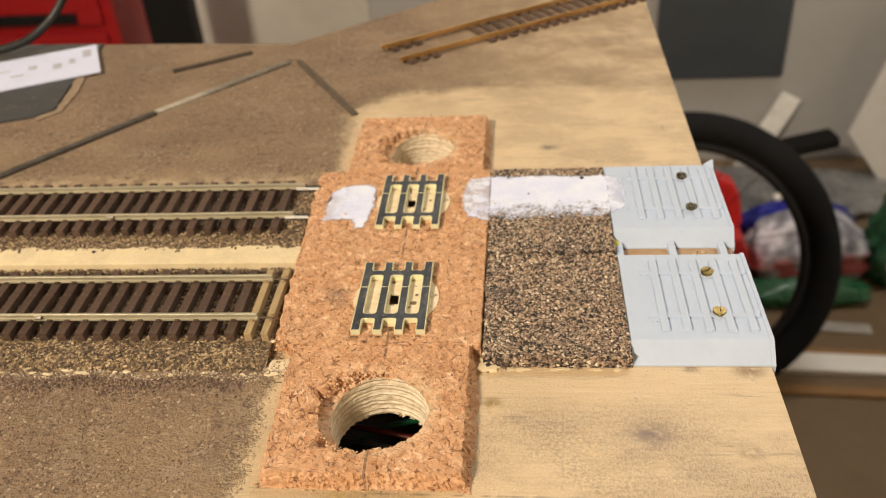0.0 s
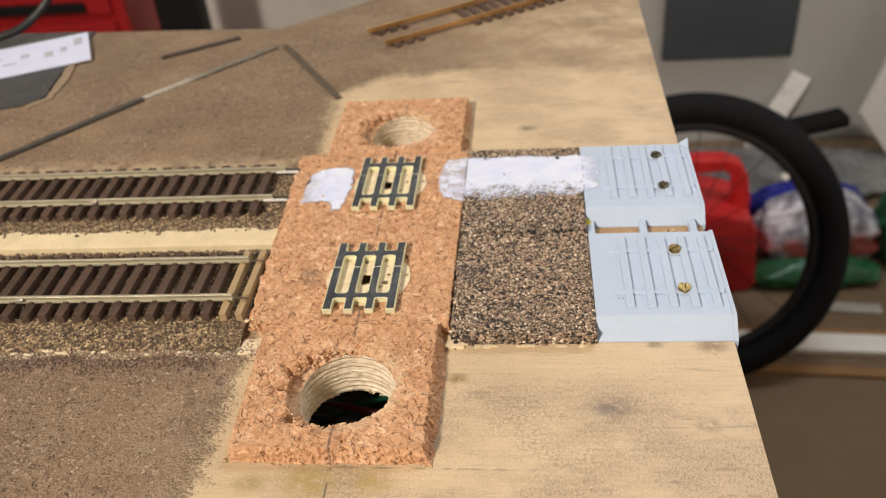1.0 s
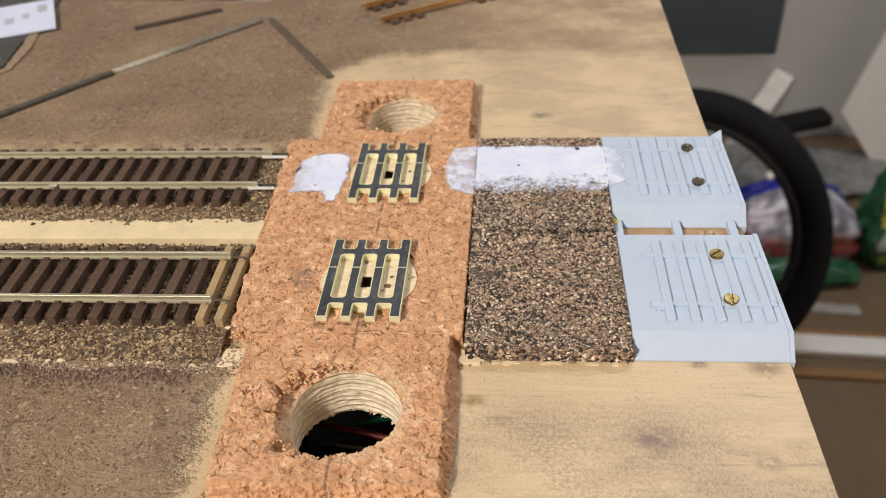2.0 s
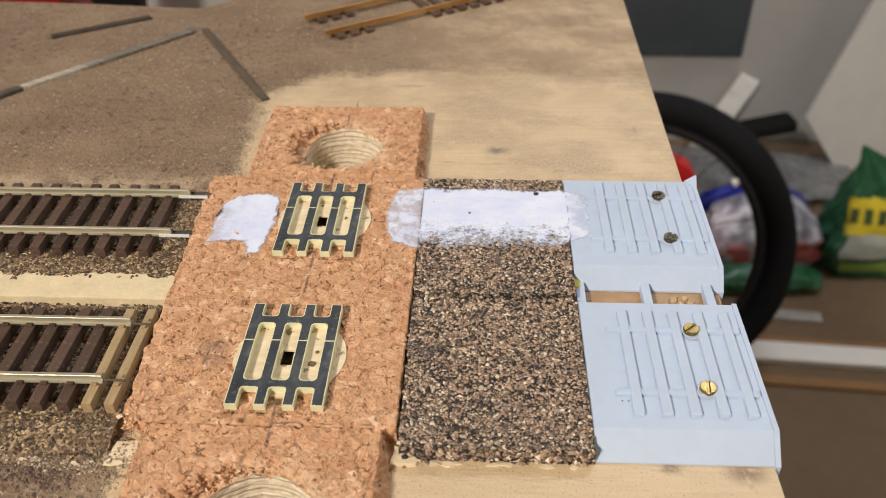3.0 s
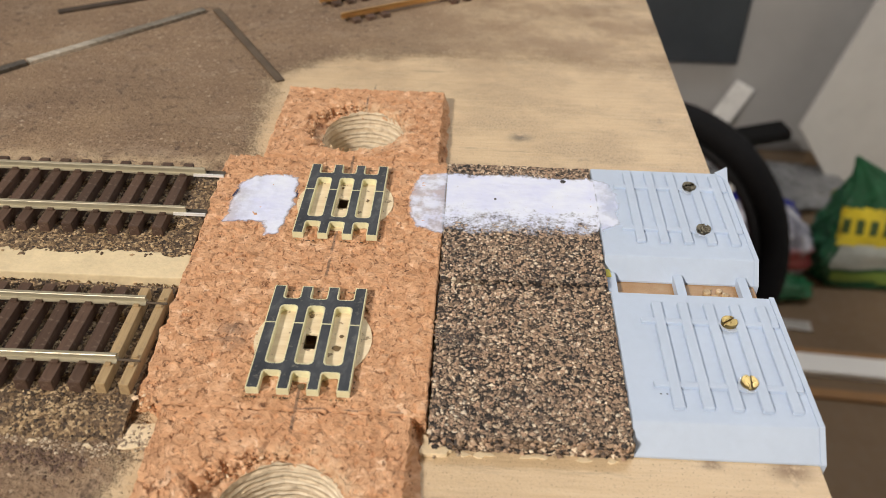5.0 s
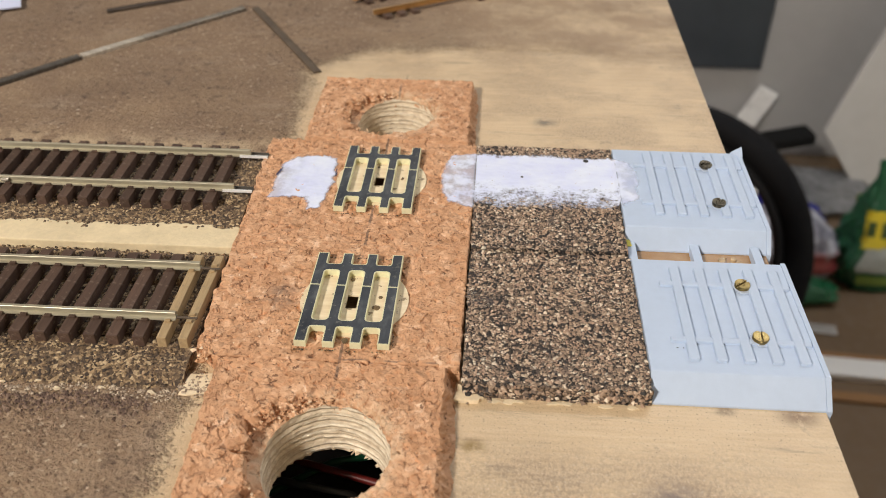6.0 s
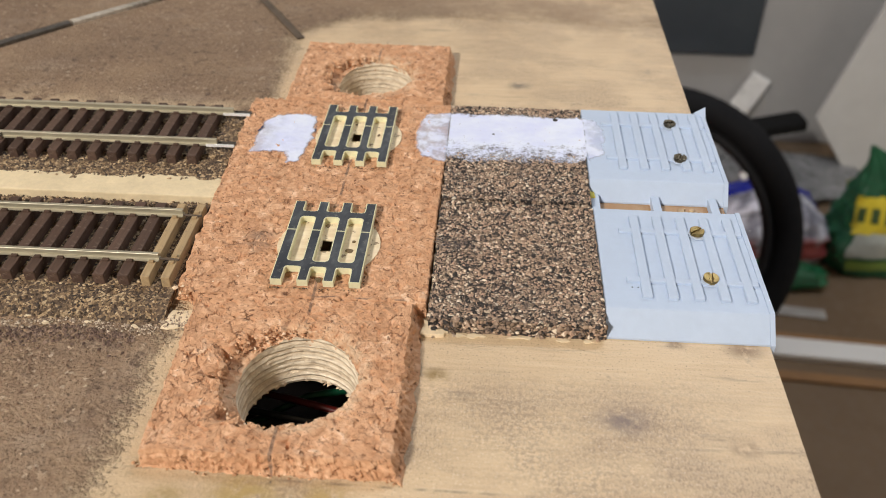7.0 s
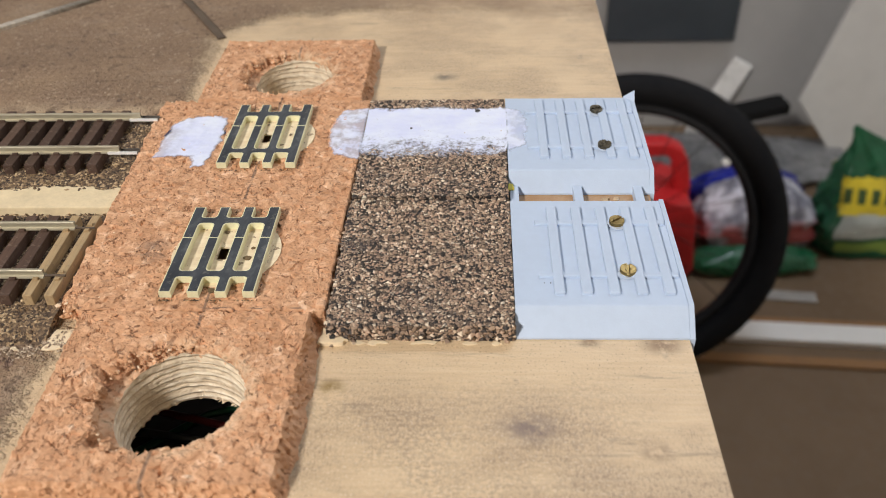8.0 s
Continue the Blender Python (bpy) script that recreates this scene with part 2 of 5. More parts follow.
def grain_material(name, warm):
    g = Mat(name, 0.75)
    col = granule_ramp(g, g.each(island=True), warm)
    if not warm:
        # blue-black glue left on some of them
        col = g.mix(g.calc("MULTIPLY", g.smooth(g.noise(110, 5, 0.68), 0.51, 0.66), 0.75), col, (0.034, 0.034, 0.042))
    g.colour(col)
    return g.m


def board_material():
    """Birch plywood with an earth-brown sprayed and sanded coat over one side."""
    g = Mat("plywood", 0.6)
    x, y, z = g.axes()
    grain = g.noise(9, 6, 0.6, g.stretch((6, 90, 6)))
    fine = g.noise(30, 4, 0.6, g.stretch((5, 110, 5)))
    wood = g.ramp(grain, (0.25, (0.61, 0.46, 0.28)), (0.5, (0.675, 0.52, 0.33)), (0.75, (0.72, 0.575, 0.38)))
    wood = g.mix(0.09, wood, g.ramp(fine, (0.3, (0.82, 0.78, 0.74)), (0.6, (1.03, 1.02, 1.0))), "MULTIPLY")
    # rubbed-in dirt: broad grey clouds, broken by the grain
    cloud = g.smooth(g.noise(40, 6, 0.62, g.stretch((0.8, 1.3, 1))), 0.38, 0.60)
    mottle = g.calc("ADD", g.calc("MULTIPLY", g.smooth(g.noise(2300, 4, 0.75, g.stretch((1.3, 0.7, 1))), 0.40, 0.64), 0.75), g.calc("MULTIPLY", g.smooth(g.noise(200, 5, 0.7, g.stretch((0.8, 1.3, 1))), 0.4, 0.65), 0.2))
    stipple = g.smooth(g.noise(1250, 5, 0.75, g.stretch((1.5, 0.65, 1))), 0.50, 0.60)
    reach = g.calc("MAXIMUM", g.smooth(g.calc("ADD", y, g.calc("MULTIPLY", g.noise(40, 3), 0.02)), -0.076, -0.100), g.calc("ADD", 0.25, g.calc("MULTIPLY", g.smooth(y, 0.0, 0.02), 0.6)))
    reach = g.calc("MULTIPLY", reach, g.calc("ADD", 0.35, g.calc("MULTIPLY", g.smooth(x, -0.025, 0.01), 0.65)))
    wood = g.mix(g.calc("MULTIPLY", g.calc("MULTIPLY", cloud, reach), g.calc("ADD", 0.17, g.calc("ADD", g.calc("MULTIPLY", mottle, 0.42), g.calc("MULTIPLY", stipple, 0.42)))), wood, (0.25, 0.178, 0.12))
    front = g.calc("MULTIPLY", g.smooth(g.calc("ADD", y, g.calc("MULTIPLY", g.noise(34, 4), 0.03)), -0.073, -0.096), g.calc("MULTIPLY", g.smooth(x, -0.03, 0.015), g.smooth(x, 0.098, 0.072)))
    rubbed_in = g.calc("MULTIPLY", front, g.calc("ADD", 0.06, g.calc("MULTIPLY", g.smooth(g.noise(26, 5, 0.62), 0.42, 0.62), 0.94)))
    grit = g.smooth(g.noise(1050, 4, 0.78), 0.43, 0.58)
    wood = g.mix(g.calc("MULTIPLY", g.calc("MULTIPLY", rubbed_in, grit), 0.62), wood, (0.27, 0.20, 0.14))
    # pale specks: raking light on the rough wood, put into its colour
    raking_specks = g.calc("MULTIPLY", front, g.smooth(g.noise(1500, 3, 0.7), 0.56, 0.66))
    wood = g.mix(g.calc("MULTIPLY", raking_specks, 0.45), wood, (0.84, 0.73, 0.56))
    scrape = g.calc("MULTIPLY", g.smooth(g.noise(40, 4, 0.6, g.stretch((0.5, 5.0, 1))), 0.58, 0.66), g.smooth(g.noise(420, 4, 0.7, g.stretch((0.25, 2.0, 1))), 0.45, 0.6))
    wood = g.mix(g.calc("MULTIPLY", scrape, 0.4), wood, (0.15, 0.115, 0.09))
    grime = g.calc("MULTIPLY", g.smooth(g.noise(1900, 3, 0.6), 0.60, 0.70), g.smooth(g.noise(30, 4, 0.6), 0.38, 0.60))
    wood = g.mix(g.calc("MULTIPLY", grime, 0.75), wood, (0.17, 0.11, 0.075))
    far = g.calc("MULTIPLY", g.smooth(y, 0.045, 0.115), g.smooth(g.noise(46, 6, 0.66), 0.40, 0.60))
    wood = g.mix(g.calc("MULTIPLY", far, 0.62), wood, (0.30, 0.20, 0.118))
    spot = g.calc("MULTIPLY", g.smooth(g.noise(130, 4), 0.68, 0.76), 0.45)
    wood = g.mix(spot, wood, (0.15, 0.12, 0.11))
    # the violet-grey stain and the brown knot by the front
    for sx, sy, size, tint in ((0.0665, -0.1065, 0.0055, (0.18, 0.14, 0.13)), (0.0286, -0.0965, 0.0030, (0.22, 0.14, 0.03)), (0.047, 0.036, 0.004, (0.14, 0.12, 0.10)), (0.0945, -0.0845, 0.0045, (0.20, 0.12, 0.06)), (0.080, -0.0838, 0.0022, (0.16, 0.10, 0.055)), (0.089, -0.112, 0.0035, (0.30, 0.21, 0.13)), (-0.004, -0.1290, 0.0075, (0.40, 0.29, 0.09)), (0.011, -0.1290, 0.0055, (0.42, 0.30, 0.10)), (-0.018, -0.1300, 0.0045, (0.36, 0.27, 0.12))):
        dx, dy = g.calc("MULTIPLY", g.calc("SUBTRACT", x, sx), 0.7), g.calc("SUBTRACT", y, sy)
        away = g.calc("SQRT", g.calc("ADD", g.calc("MULTIPLY", dx, dx), g.calc("MULTIPLY", dy, dy)))
        mark = g.calc("MULTIPLY", g.smooth(away, size, 0.0), g.smooth(g.noise(300, 4, 0.7), 0.3, 0.55))
        wood = g.mix(g.calc("MULTIPLY", mark, 0.85), wood, tint)
    ends = g.calc("MAXIMUM", g.calc("MULTIPLY", g.smooth(y, 0.0545, 0.0550), g.smooth(y, 0.068, 0.064)), g.smooth(y, -0.1252, -0.1257))
    pencil = g.calc("MULTIPLY", g.smooth(g.calc("ABSOLUTE", g.calc("ADD", x, -0.0004)), 0.00035, 0.00015), g.calc("MULTIPLY", ends, g.smooth(g.noise(160, 3), 0.38, 0.5)))
    wood = g.mix(g.calc("MULTIPLY", pencil, 0.7), wood, (0.08, 0.07, 0.065))
    # the saw-cut line along the front block
    cut = g.smooth(g.calc("ABSOLUTE", g.calc("ADD", g.calc("ADD", y, 0.1252), g.calc("MULTIPLY", x, 0.010))), 0.00042, 0.00015)
    cut = g.calc("MULTIPLY", g.calc("MULTIPLY", cut, g.smooth(g.noise(190, 3), 0.40, 0.60)), g.calc("MULTIPLY", g.smooth(x, -0.002, 0.004), g.smooth(x, 0.058, 0.030)))
    wood = g.mix(g.calc("MULTIPLY", cut, 0.5), wood, (0.09, 0.07, 0.06))
    gx = g.calc("MULTIPLY", g.smooth(x, 0.0645, 0.0655), g.calc("MULTIPLY", g.smooth(y, -0.0405, -0.0395), g.smooth(y, -0.0295, -0.0305)))
    wood = g.mix(g.calc("MULTIPLY", gx, g.ramp(g.noise(160, 4), (0.3, 0.7), (0.6, 1.0))), wood, (0.36, 0.205, 0.085))
    # the brown coat and its soft ragged edge
    wave = g.calc("ADD", g.calc("MULTIPLY", g.calc("SUBTRACT", g.noise(22, 4), 0.5), 0.022), g.calc("MULTIPLY", g.calc("SUBTRACT", g.noise(250, 3), 0.5), 0.010))
    left = g.calc("ADD", g.calc("SUBTRACT", -0.030, x), g.calc("SUBTRACT", g.calc("MULTIPLY", g.smooth(y, -0.068, -0.088), 0.0055), g.calc("MULTIPLY", g.smooth(y, -0.094, -0.118), 0.0025)))
    back = g.calc("SUBTRACT", y, 0.086)
    slant = g.calc("MULTIPLY", g.calc("SUBTRACT", g.calc("SUBTRACT", y, x), 0.097), 0.7)
    edge = g.calc("ADD", g.calc("MAXIMUM", left, g.calc("MAXIMUM", back, slant)), wave)
    coat = g.smooth(g.calc("ADD", edge, g.calc("MULTIPLY", g.calc("SUBTRACT", g.noise(1000, 3, 0.7), 0.5), 0.014)), -0.0005, 0.0075)
    # over the back the coat was rubbed thin, more so towards the board's edge
    rubbed = g.calc("MULTIPLY", g.smooth(x, -0.03, 0.075), g.ramp(g.noise(42, 6, 0.65), (0.3, 0.45), (0.62, 0.95)))
    coat = g.calc("MULTIPLY", coat, g.calc("SUBTRACT", 1.0, rubbed))
    c1, _ = g.cells(1300)
    speck = g.axes(c1)[0]
    paint = g.ramp(speck, (0.0, (0.215, 0.14, 0.088)), (0.5, (0.272, 0.185, 0.119)), (0.9, (0.32, 0.225, 0.145)), (0.97, (0.44, 0.325, 0.22)), (1.0, (0.66, 0.54, 0.40)))
    paint = g.mix(g.ramp(g.noise(38, 5), (0.35, 0.0), (0.68, 0.75)), paint, (0.40, 0.28, 0.17))
    paint = g.mix(g.ramp(g.noise(15, 3), (0.4, 0.0), (0.8, 0.5)), paint, (0.17, 0.113, 0.070))
    dusty = g.calc("MULTIPLY", g.smooth(y, 0.006, 0.010), g.smooth(y, 0.024, 0.014))
    paint = g.mix(g.calc("MULTIPLY", dusty, g.smooth(g.noise(110, 5, 0.65), 0.38, 0.60)), paint, (0.52, 0.39, 0.25))
    worn = g.smooth(g.noise(55, 6, 0.7, g.stretch((0.7, 1.6, 1))), 0.49, 0.68)
    paint = g.mix(g.calc("MULTIPLY", worn, 0.55), paint, (0.40, 0.305, 0.215))
    # the coat's colour is mixed darker beyond the tracks and paler in front of them
    thick = g.calc("MULTIPLY", g.smooth(y, 0.015, 0.06), g.ramp(g.noise(30, 5), (0.3, 0.06), (0.65, 0.34)))
    paint = g.mix(thick, paint, (0.18, 0.122, 0.082))
    fleck = g.calc("MULTIPLY", g.smooth(g.noise(1100, 3, 0.6), 0.60, 0.68), g.smooth(g.noise(24, 3), 0.35, 0.6))
    paint = g.mix(g.calc("MULTIPLY", fleck, 0.5), paint, (0.45, 0.35, 0.25))
    near_tone = g.calc("MULTIPLY", g.smooth(y, -0.092, -0.104), g.smooth(g.noise(70, 6, 0.68, g.stretch((0.8, 1.4, 1))), 0.42, 0.62))
    paint = g.mix(g.calc("MULTIPLY", near_tone, 0.22), paint, (0.43, 0.32, 0.22))
    clump = g.calc("MULTIPLY", g.smooth(g.noise(330, 5, 0.7), 0.54, 0.62), g.smooth(g.noise(32, 3), 0.38, 0.6))
    paint = g.mix(g.calc("MULTIPLY", clump, 0.75), paint, (0.105, 0.066, 0.047))
    pit = g.smooth(g.noise(900, 3, 0.6), 0.60, 0.68)
    paint = g.mix(g.calc("MULTIPLY", pit, 0.5), paint, (0.09, 0.058, 0.04))
    col = g.mix(coat, wood, paint)
    g.colour(col)
    g.rough(g.mix(coat, (0.42, 0.42, 0.42), (0.9, 0.9, 0.9)))
    g.bump(g.mix(coat, g.calc("ADD", g.calc("MULTIPLY", fine, 0.08), g.calc("MULTIPLY", g.noise(1300, 3, 0.6), 0.22)), g.calc("ADD", g.calc("ADD", g.noise(1300, 4), g.calc("MULTIPLY", g.noise(420, 4), 1.2)), g.calc("SUBTRACT", g.calc("MULTIPLY", speck, 0.4), g.calc("MULTIPLY", pit, 0.8)))), 0.0009, 0.9)
    return g.m


def ply_material():
    """The cut plies on the wall of a drilled hole."""
    g = Mat("plywood plies", 0.75)
    x, y, z = g.axes()
    wav = g.calc("ADD", z, g.calc("MULTIPLY", g.noise(160, 3), 0.0006))
    ply = g.calc("FRACT", g.calc("MULTIPLY", g.calc("ADD", wav, g.calc("MULTIPLY", g.noise(700, 2, 0.5, g.stretch((0.05, 0.05, 1))), 0.0022)), 620))
    col = g.ramp(ply, (0.0, (0.66, 0.52, 0.35)), (0.14, (0.80, 0.68, 0.50)), (0.4, (0.93, 0.84, 0.67)), (0.55, (0.82, 0.70, 0.52)), (0.9, (0.80, 0.68, 0.50)), (1.0, (0.66, 0.52, 0.35)))
    col = g.mix(g.ramp(g.noise(600, 4), (0.45, 0.0), (0.75, 0.5)), col, (0.38, 0.26, 0.16))
    g.colour(col)
    g.bump(g.calc("ADD", g.smooth(ply, 0.0, 0.25), g.noise(1500, 3)), 0.0003, 0.7)
    return g.m


def plain(name, colour, rough=0.6, metal=0.0, vary=0.25, scale=200.0, relief=0.0001, bump_scale=900.0, gloss=0.5):
    """A surface with light and dark at two scales and a fine relief."""
    g = Mat(name, rough, metal)
    g.b.inputs["Specular IOR Level"].default_value = gloss
    low = tuple(c * (1 - vary) for c in colour)
    high = tuple(min(1.0, c * (1 + vary)) for c in colour)
    col = g.ramp(g.noise(scale, 5), (0.3, low), (0.7, high))
    col = g.mix(0.35, col, g.ramp(g.noise(scale * 6, 3), (0.3, low), (0.7, high)))
    g.colour(col)
    g.rough(g.ramp(g.noise(scale * 2, 3), (0.3, max(0.02, rough - 0.1)), (0.7, min(1.0, rough + 0.1))))
    g.bump(g.noise(bump_scale, 4), relief, 0.7)
    return g.m


def sleeper_material(name, a, b):
    g = Mat(name, 0.62)
    n = g.noise(160, 5, 0.6, g.stretch((8, 1, 8)))
    col = g.mix(g.each(), g.ramp(n, (0.3, a), (0.75, b)), g.ramp(n, (0.35, tuple(c * 0.7 for c in a)), (0.7, a)))
    dust = g.smooth(g.noise(700, 4), 0.56, 0.70)
    col = g.mix(g.calc("MULTIPLY", dust, 0.42), col, (0.24, 0.185, 0.14))
    g.colour(col)
    g.bump(n, 0.0002, 0.6)
    return g.m


def rail_material(name, a, b, metal):
    g = Mat(name, 0.36, metal)
    n = g.noise(300, 5, 0.65, g.stretch((0.15, 3, 3)))
    g.colour(g.ramp(n, (0.3, a), (0.7, b)))
    g.rough(g.ramp(g.noise(500, 3), (0.3, 0.28), (0.7, 0.5)))
    return g.m


def paint_material():
    """Thick white brush paint that thins out at its ragged border, so that what lies under it shows."""
    g = Mat("white paint", 0.42)
    u = g.t.nodes.new("ShaderNodeAttribute")
    u.attribute_name = "cover"
    thin = g.noise(330, 5, 0.6)
    grit = g.noise(1400, 3, 0.6)
    see = g.smooth(g.calc("ADD", g.calc("ADD", u.outputs["Fac"], g.calc("MULTIPLY", thin, 0.7)), g.calc("MULTIPLY", grit, 0.75)), 0.98, 1.42)
    f = g.t.nodes.new("ShaderNodeAttribute")
    f.attribute_name = "film"
    film = f.outputs["Fac"]
    blotch = g.smooth(g.noise(210, 4, 0.6), 0.38, 0.60)
    sheer = g.calc("MULTIPLY", g.smooth(g.calc("ADD", u.outputs["Fac"], g.calc("MULTIPLY", g.calc("SUBTRACT", grit, 0.5), 0.30)), 0.12, 0.50), g.calc("ADD", film, g.calc("MULTIPLY", g.calc("SUBTRACT", 1.0, film), g.calc("MULTIPLY", blotch, 0.9))))
    some = g.smooth(film, 0.0, 0.1)
    see = g.calc("ADD", g.calc("MULTIPLY", see, g.calc("SUBTRACT", 1.0, some)), g.calc("MULTIPLY", sheer, some))
    col = g.ramp(g.noise(150, 4), (0.3, (0.68, 0.735, 0.98)), (0.65, (0.79, 0.85, 1.0)))
    g.colour(col)
    g.put(g.b.inputs["Alpha"], see)
    g.bump(g.calc("ADD", g.noise(240, 4, 0.6, g.stretch((0.4, 1.5, 1))), g.calc("MULTIPLY", grit, 0.4)), 0.0003, 0.45)
    return g.m


CORK = cork_material()
MAT = mat_material()
BALLAST = ballast_material()
GRAIN_DARK = grain_material("dark granules", False)
GRAIN_WARM = grain_material("brown granules", True)
GRAIN_PALE = Mat("pale crumbs", 0.8)
GRAIN_PALE.colour(GRAIN_PALE.ramp(GRAIN_PALE.each(island=True), (0.0, (0.16, 0.11, 0.08)), (0.5, (0.35, 0.27, 0.19)), (1.0, (0.66, 0.56, 0.42))))
GRAIN_PALE = GRAIN_PALE.m
GRAIN_CORK = Mat("cork flakes", 0.85)
GRAIN_CORK.colour(GRAIN_CORK.ramp(GRAIN_CORK.each(island=True), (0.0, (0.36, 0.18, 0.085)), (0.4, (0.60, 0.34, 0.18)), (0.8, (0.74, 0.50, 0.31)), (1.0, (0.86, 0.70, 0.50))))
GRAIN_CORK = GRAIN_CORK.m
GRAIN_EARTH = Mat("earth crumbs", 0.9)
GRAIN_EARTH.colour(GRAIN_EARTH.ramp(GRAIN_EARTH.each(island=True), (0.0, (0.15, 0.095, 0.06)), (0.4, (0.25, 0.165, 0.108)), (0.9, (0.36, 0.25, 0.165)), (1.0, (0.58, 0.46, 0.33))))
GRAIN_EARTH = GRAIN_EARTH.m
GRAIN_SOIL = Mat("dark soil crumbs", 0.9)
GRAIN_SOIL.colour(GRAIN_SOIL.ramp(GRAIN_SOIL.each(island=True), (0.0, (0.095, 0.060, 0.046)), (0.6, (0.18, 0.12, 0.088)), (1.0, (0.29, 0.205, 0.145))))
GRAIN_SOIL = GRAIN_SOIL.m
BOARD = board_material()
PLY = ply_material()
PAINT = paint_material()
SLEEPER = sleeper_material("brown plastic sleeper", (0.074, 0.043, 0.029), (0.14, 0.085, 0.060))
SLEEPER_TAN = sleeper_material("bare wood sleeper", (0.42, 0.30, 0.155), (0.58, 0.43, 0.25))
RAIL = rail_material("nickel silver rail", (0.37, 0.335, 0.24), (0.56, 0.52, 0.395), 0.45)
RAIL_RUST = rail_material("coppery rail", (0.42, 0.24, 0.085), (0.86, 0.58, 0.26), 0.9)
RAIL_DULL = rail_material("dull steel strip", (0.055, 0.05, 0.045), (0.16, 0.145, 0.125), 0.4)
strip = Mat("half filed pale strip", 0.42, 0.4)
filed = strip.smooth(strip.calc("ADD", strip.axes()[0], strip.calc("MULTIPLY", strip.noise(120, 4), 0.02)), -0.080, -0.100)
worn = strip.noise(300, 5, 0.65, strip.stretch((0.15, 3, 3)))
strip.colour(strip.mix(filed, strip.ramp(worn, (0.3, (0.10, 0.088, 0.072)), (0.7, (0.34, 0.305, 0.25))), strip.ramp(worn, (0.3, (0.36, 0.32, 0.26)), (0.65, (0.70, 0.65, 0.56)))))
RAIL_PALE = strip.m
STRIP_BROWN = plain("brown stained strip", (0.095, 0.07, 0.048), 0.75, vary=0.3)
STRIP_DARK = plain("dark stained strip", (0.05, 0.036, 0.026), 0.7, vary=0.4)
# near-white colour that stands in for the glint on bare metal
GLINT_STEEL = plain("near-white steel glint", (0.92, 0.92, 0.90), 0.40, 0.15, 0.05)
BRASS = plain("brass", (0.30, 0.215, 0.08), 0.34, 1.0, 0.35, 600)
BRASS_DULL = plain("tarnished brass", (0.13, 0.11, 0.075), 0.3, 1.0, 0.35, 600)
PLASTIC = plain("pale grey printed plastic", (0.49, 0.585, 0.74), 0.5, vary=0.05, scale=90, relief=0.00006, bump_scale=2500)
GLUE = plain("clear dried glue", (0.50, 0.57, 0.68), 0.12, vary=0.12, scale=700, relief=0.0003, bump_scale=900)
FR4 = plain("cream board core", (0.74, 0.72, 0.47), 0.55, vary=0.12, scale=300)
face = Mat("dark tinned face", 0.5)
face_col = face.ramp(face.noise(330, 5, 0.6, face.stretch((1, 0.5, 1))), (0.3, (0.028, 0.033, 0.042)), (0.55, (0.055, 0.063, 0.075)), (0.8, (0.14, 0.148, 0.155)))
face.colour(face.mix(face.calc("MULTIPLY", face.smooth(face.noise(900, 4), 0.60, 0.72), 0.5), face_col, (0.22, 0.21, 0.18)))
face.bump(face.noise(1500, 3), 0.0001, 0.5)
COPPER_DARK = face.m
disc_mat = Mat("pale plywood disc", 0.7)
disc_col = disc_mat.ramp(disc_mat.noise(120, 4, 0.6, disc_mat.stretch((1, 6, 1))), (0.3, (0.70, 0.56, 0.36)), (0.7, (0.84, 0.73, 0.52)))
disc_col = disc_mat.mix(disc_mat.calc("MULTIPLY", disc_mat.smooth(disc_mat.noise(420, 3), 0.60, 0.68), 0.8), disc_col, (0.16, 0.10, 0.05))
disc_mat.colour(disc_col)
disc_mat.bump(disc_mat.noise(900, 3), 0.0002, 0.5)
DISC = disc_mat.m
CREAM = plain("cream bare wood strip", (0.74, 0.615, 0.395), 0.7, vary=0.14, scale=120, relief=0.0003)

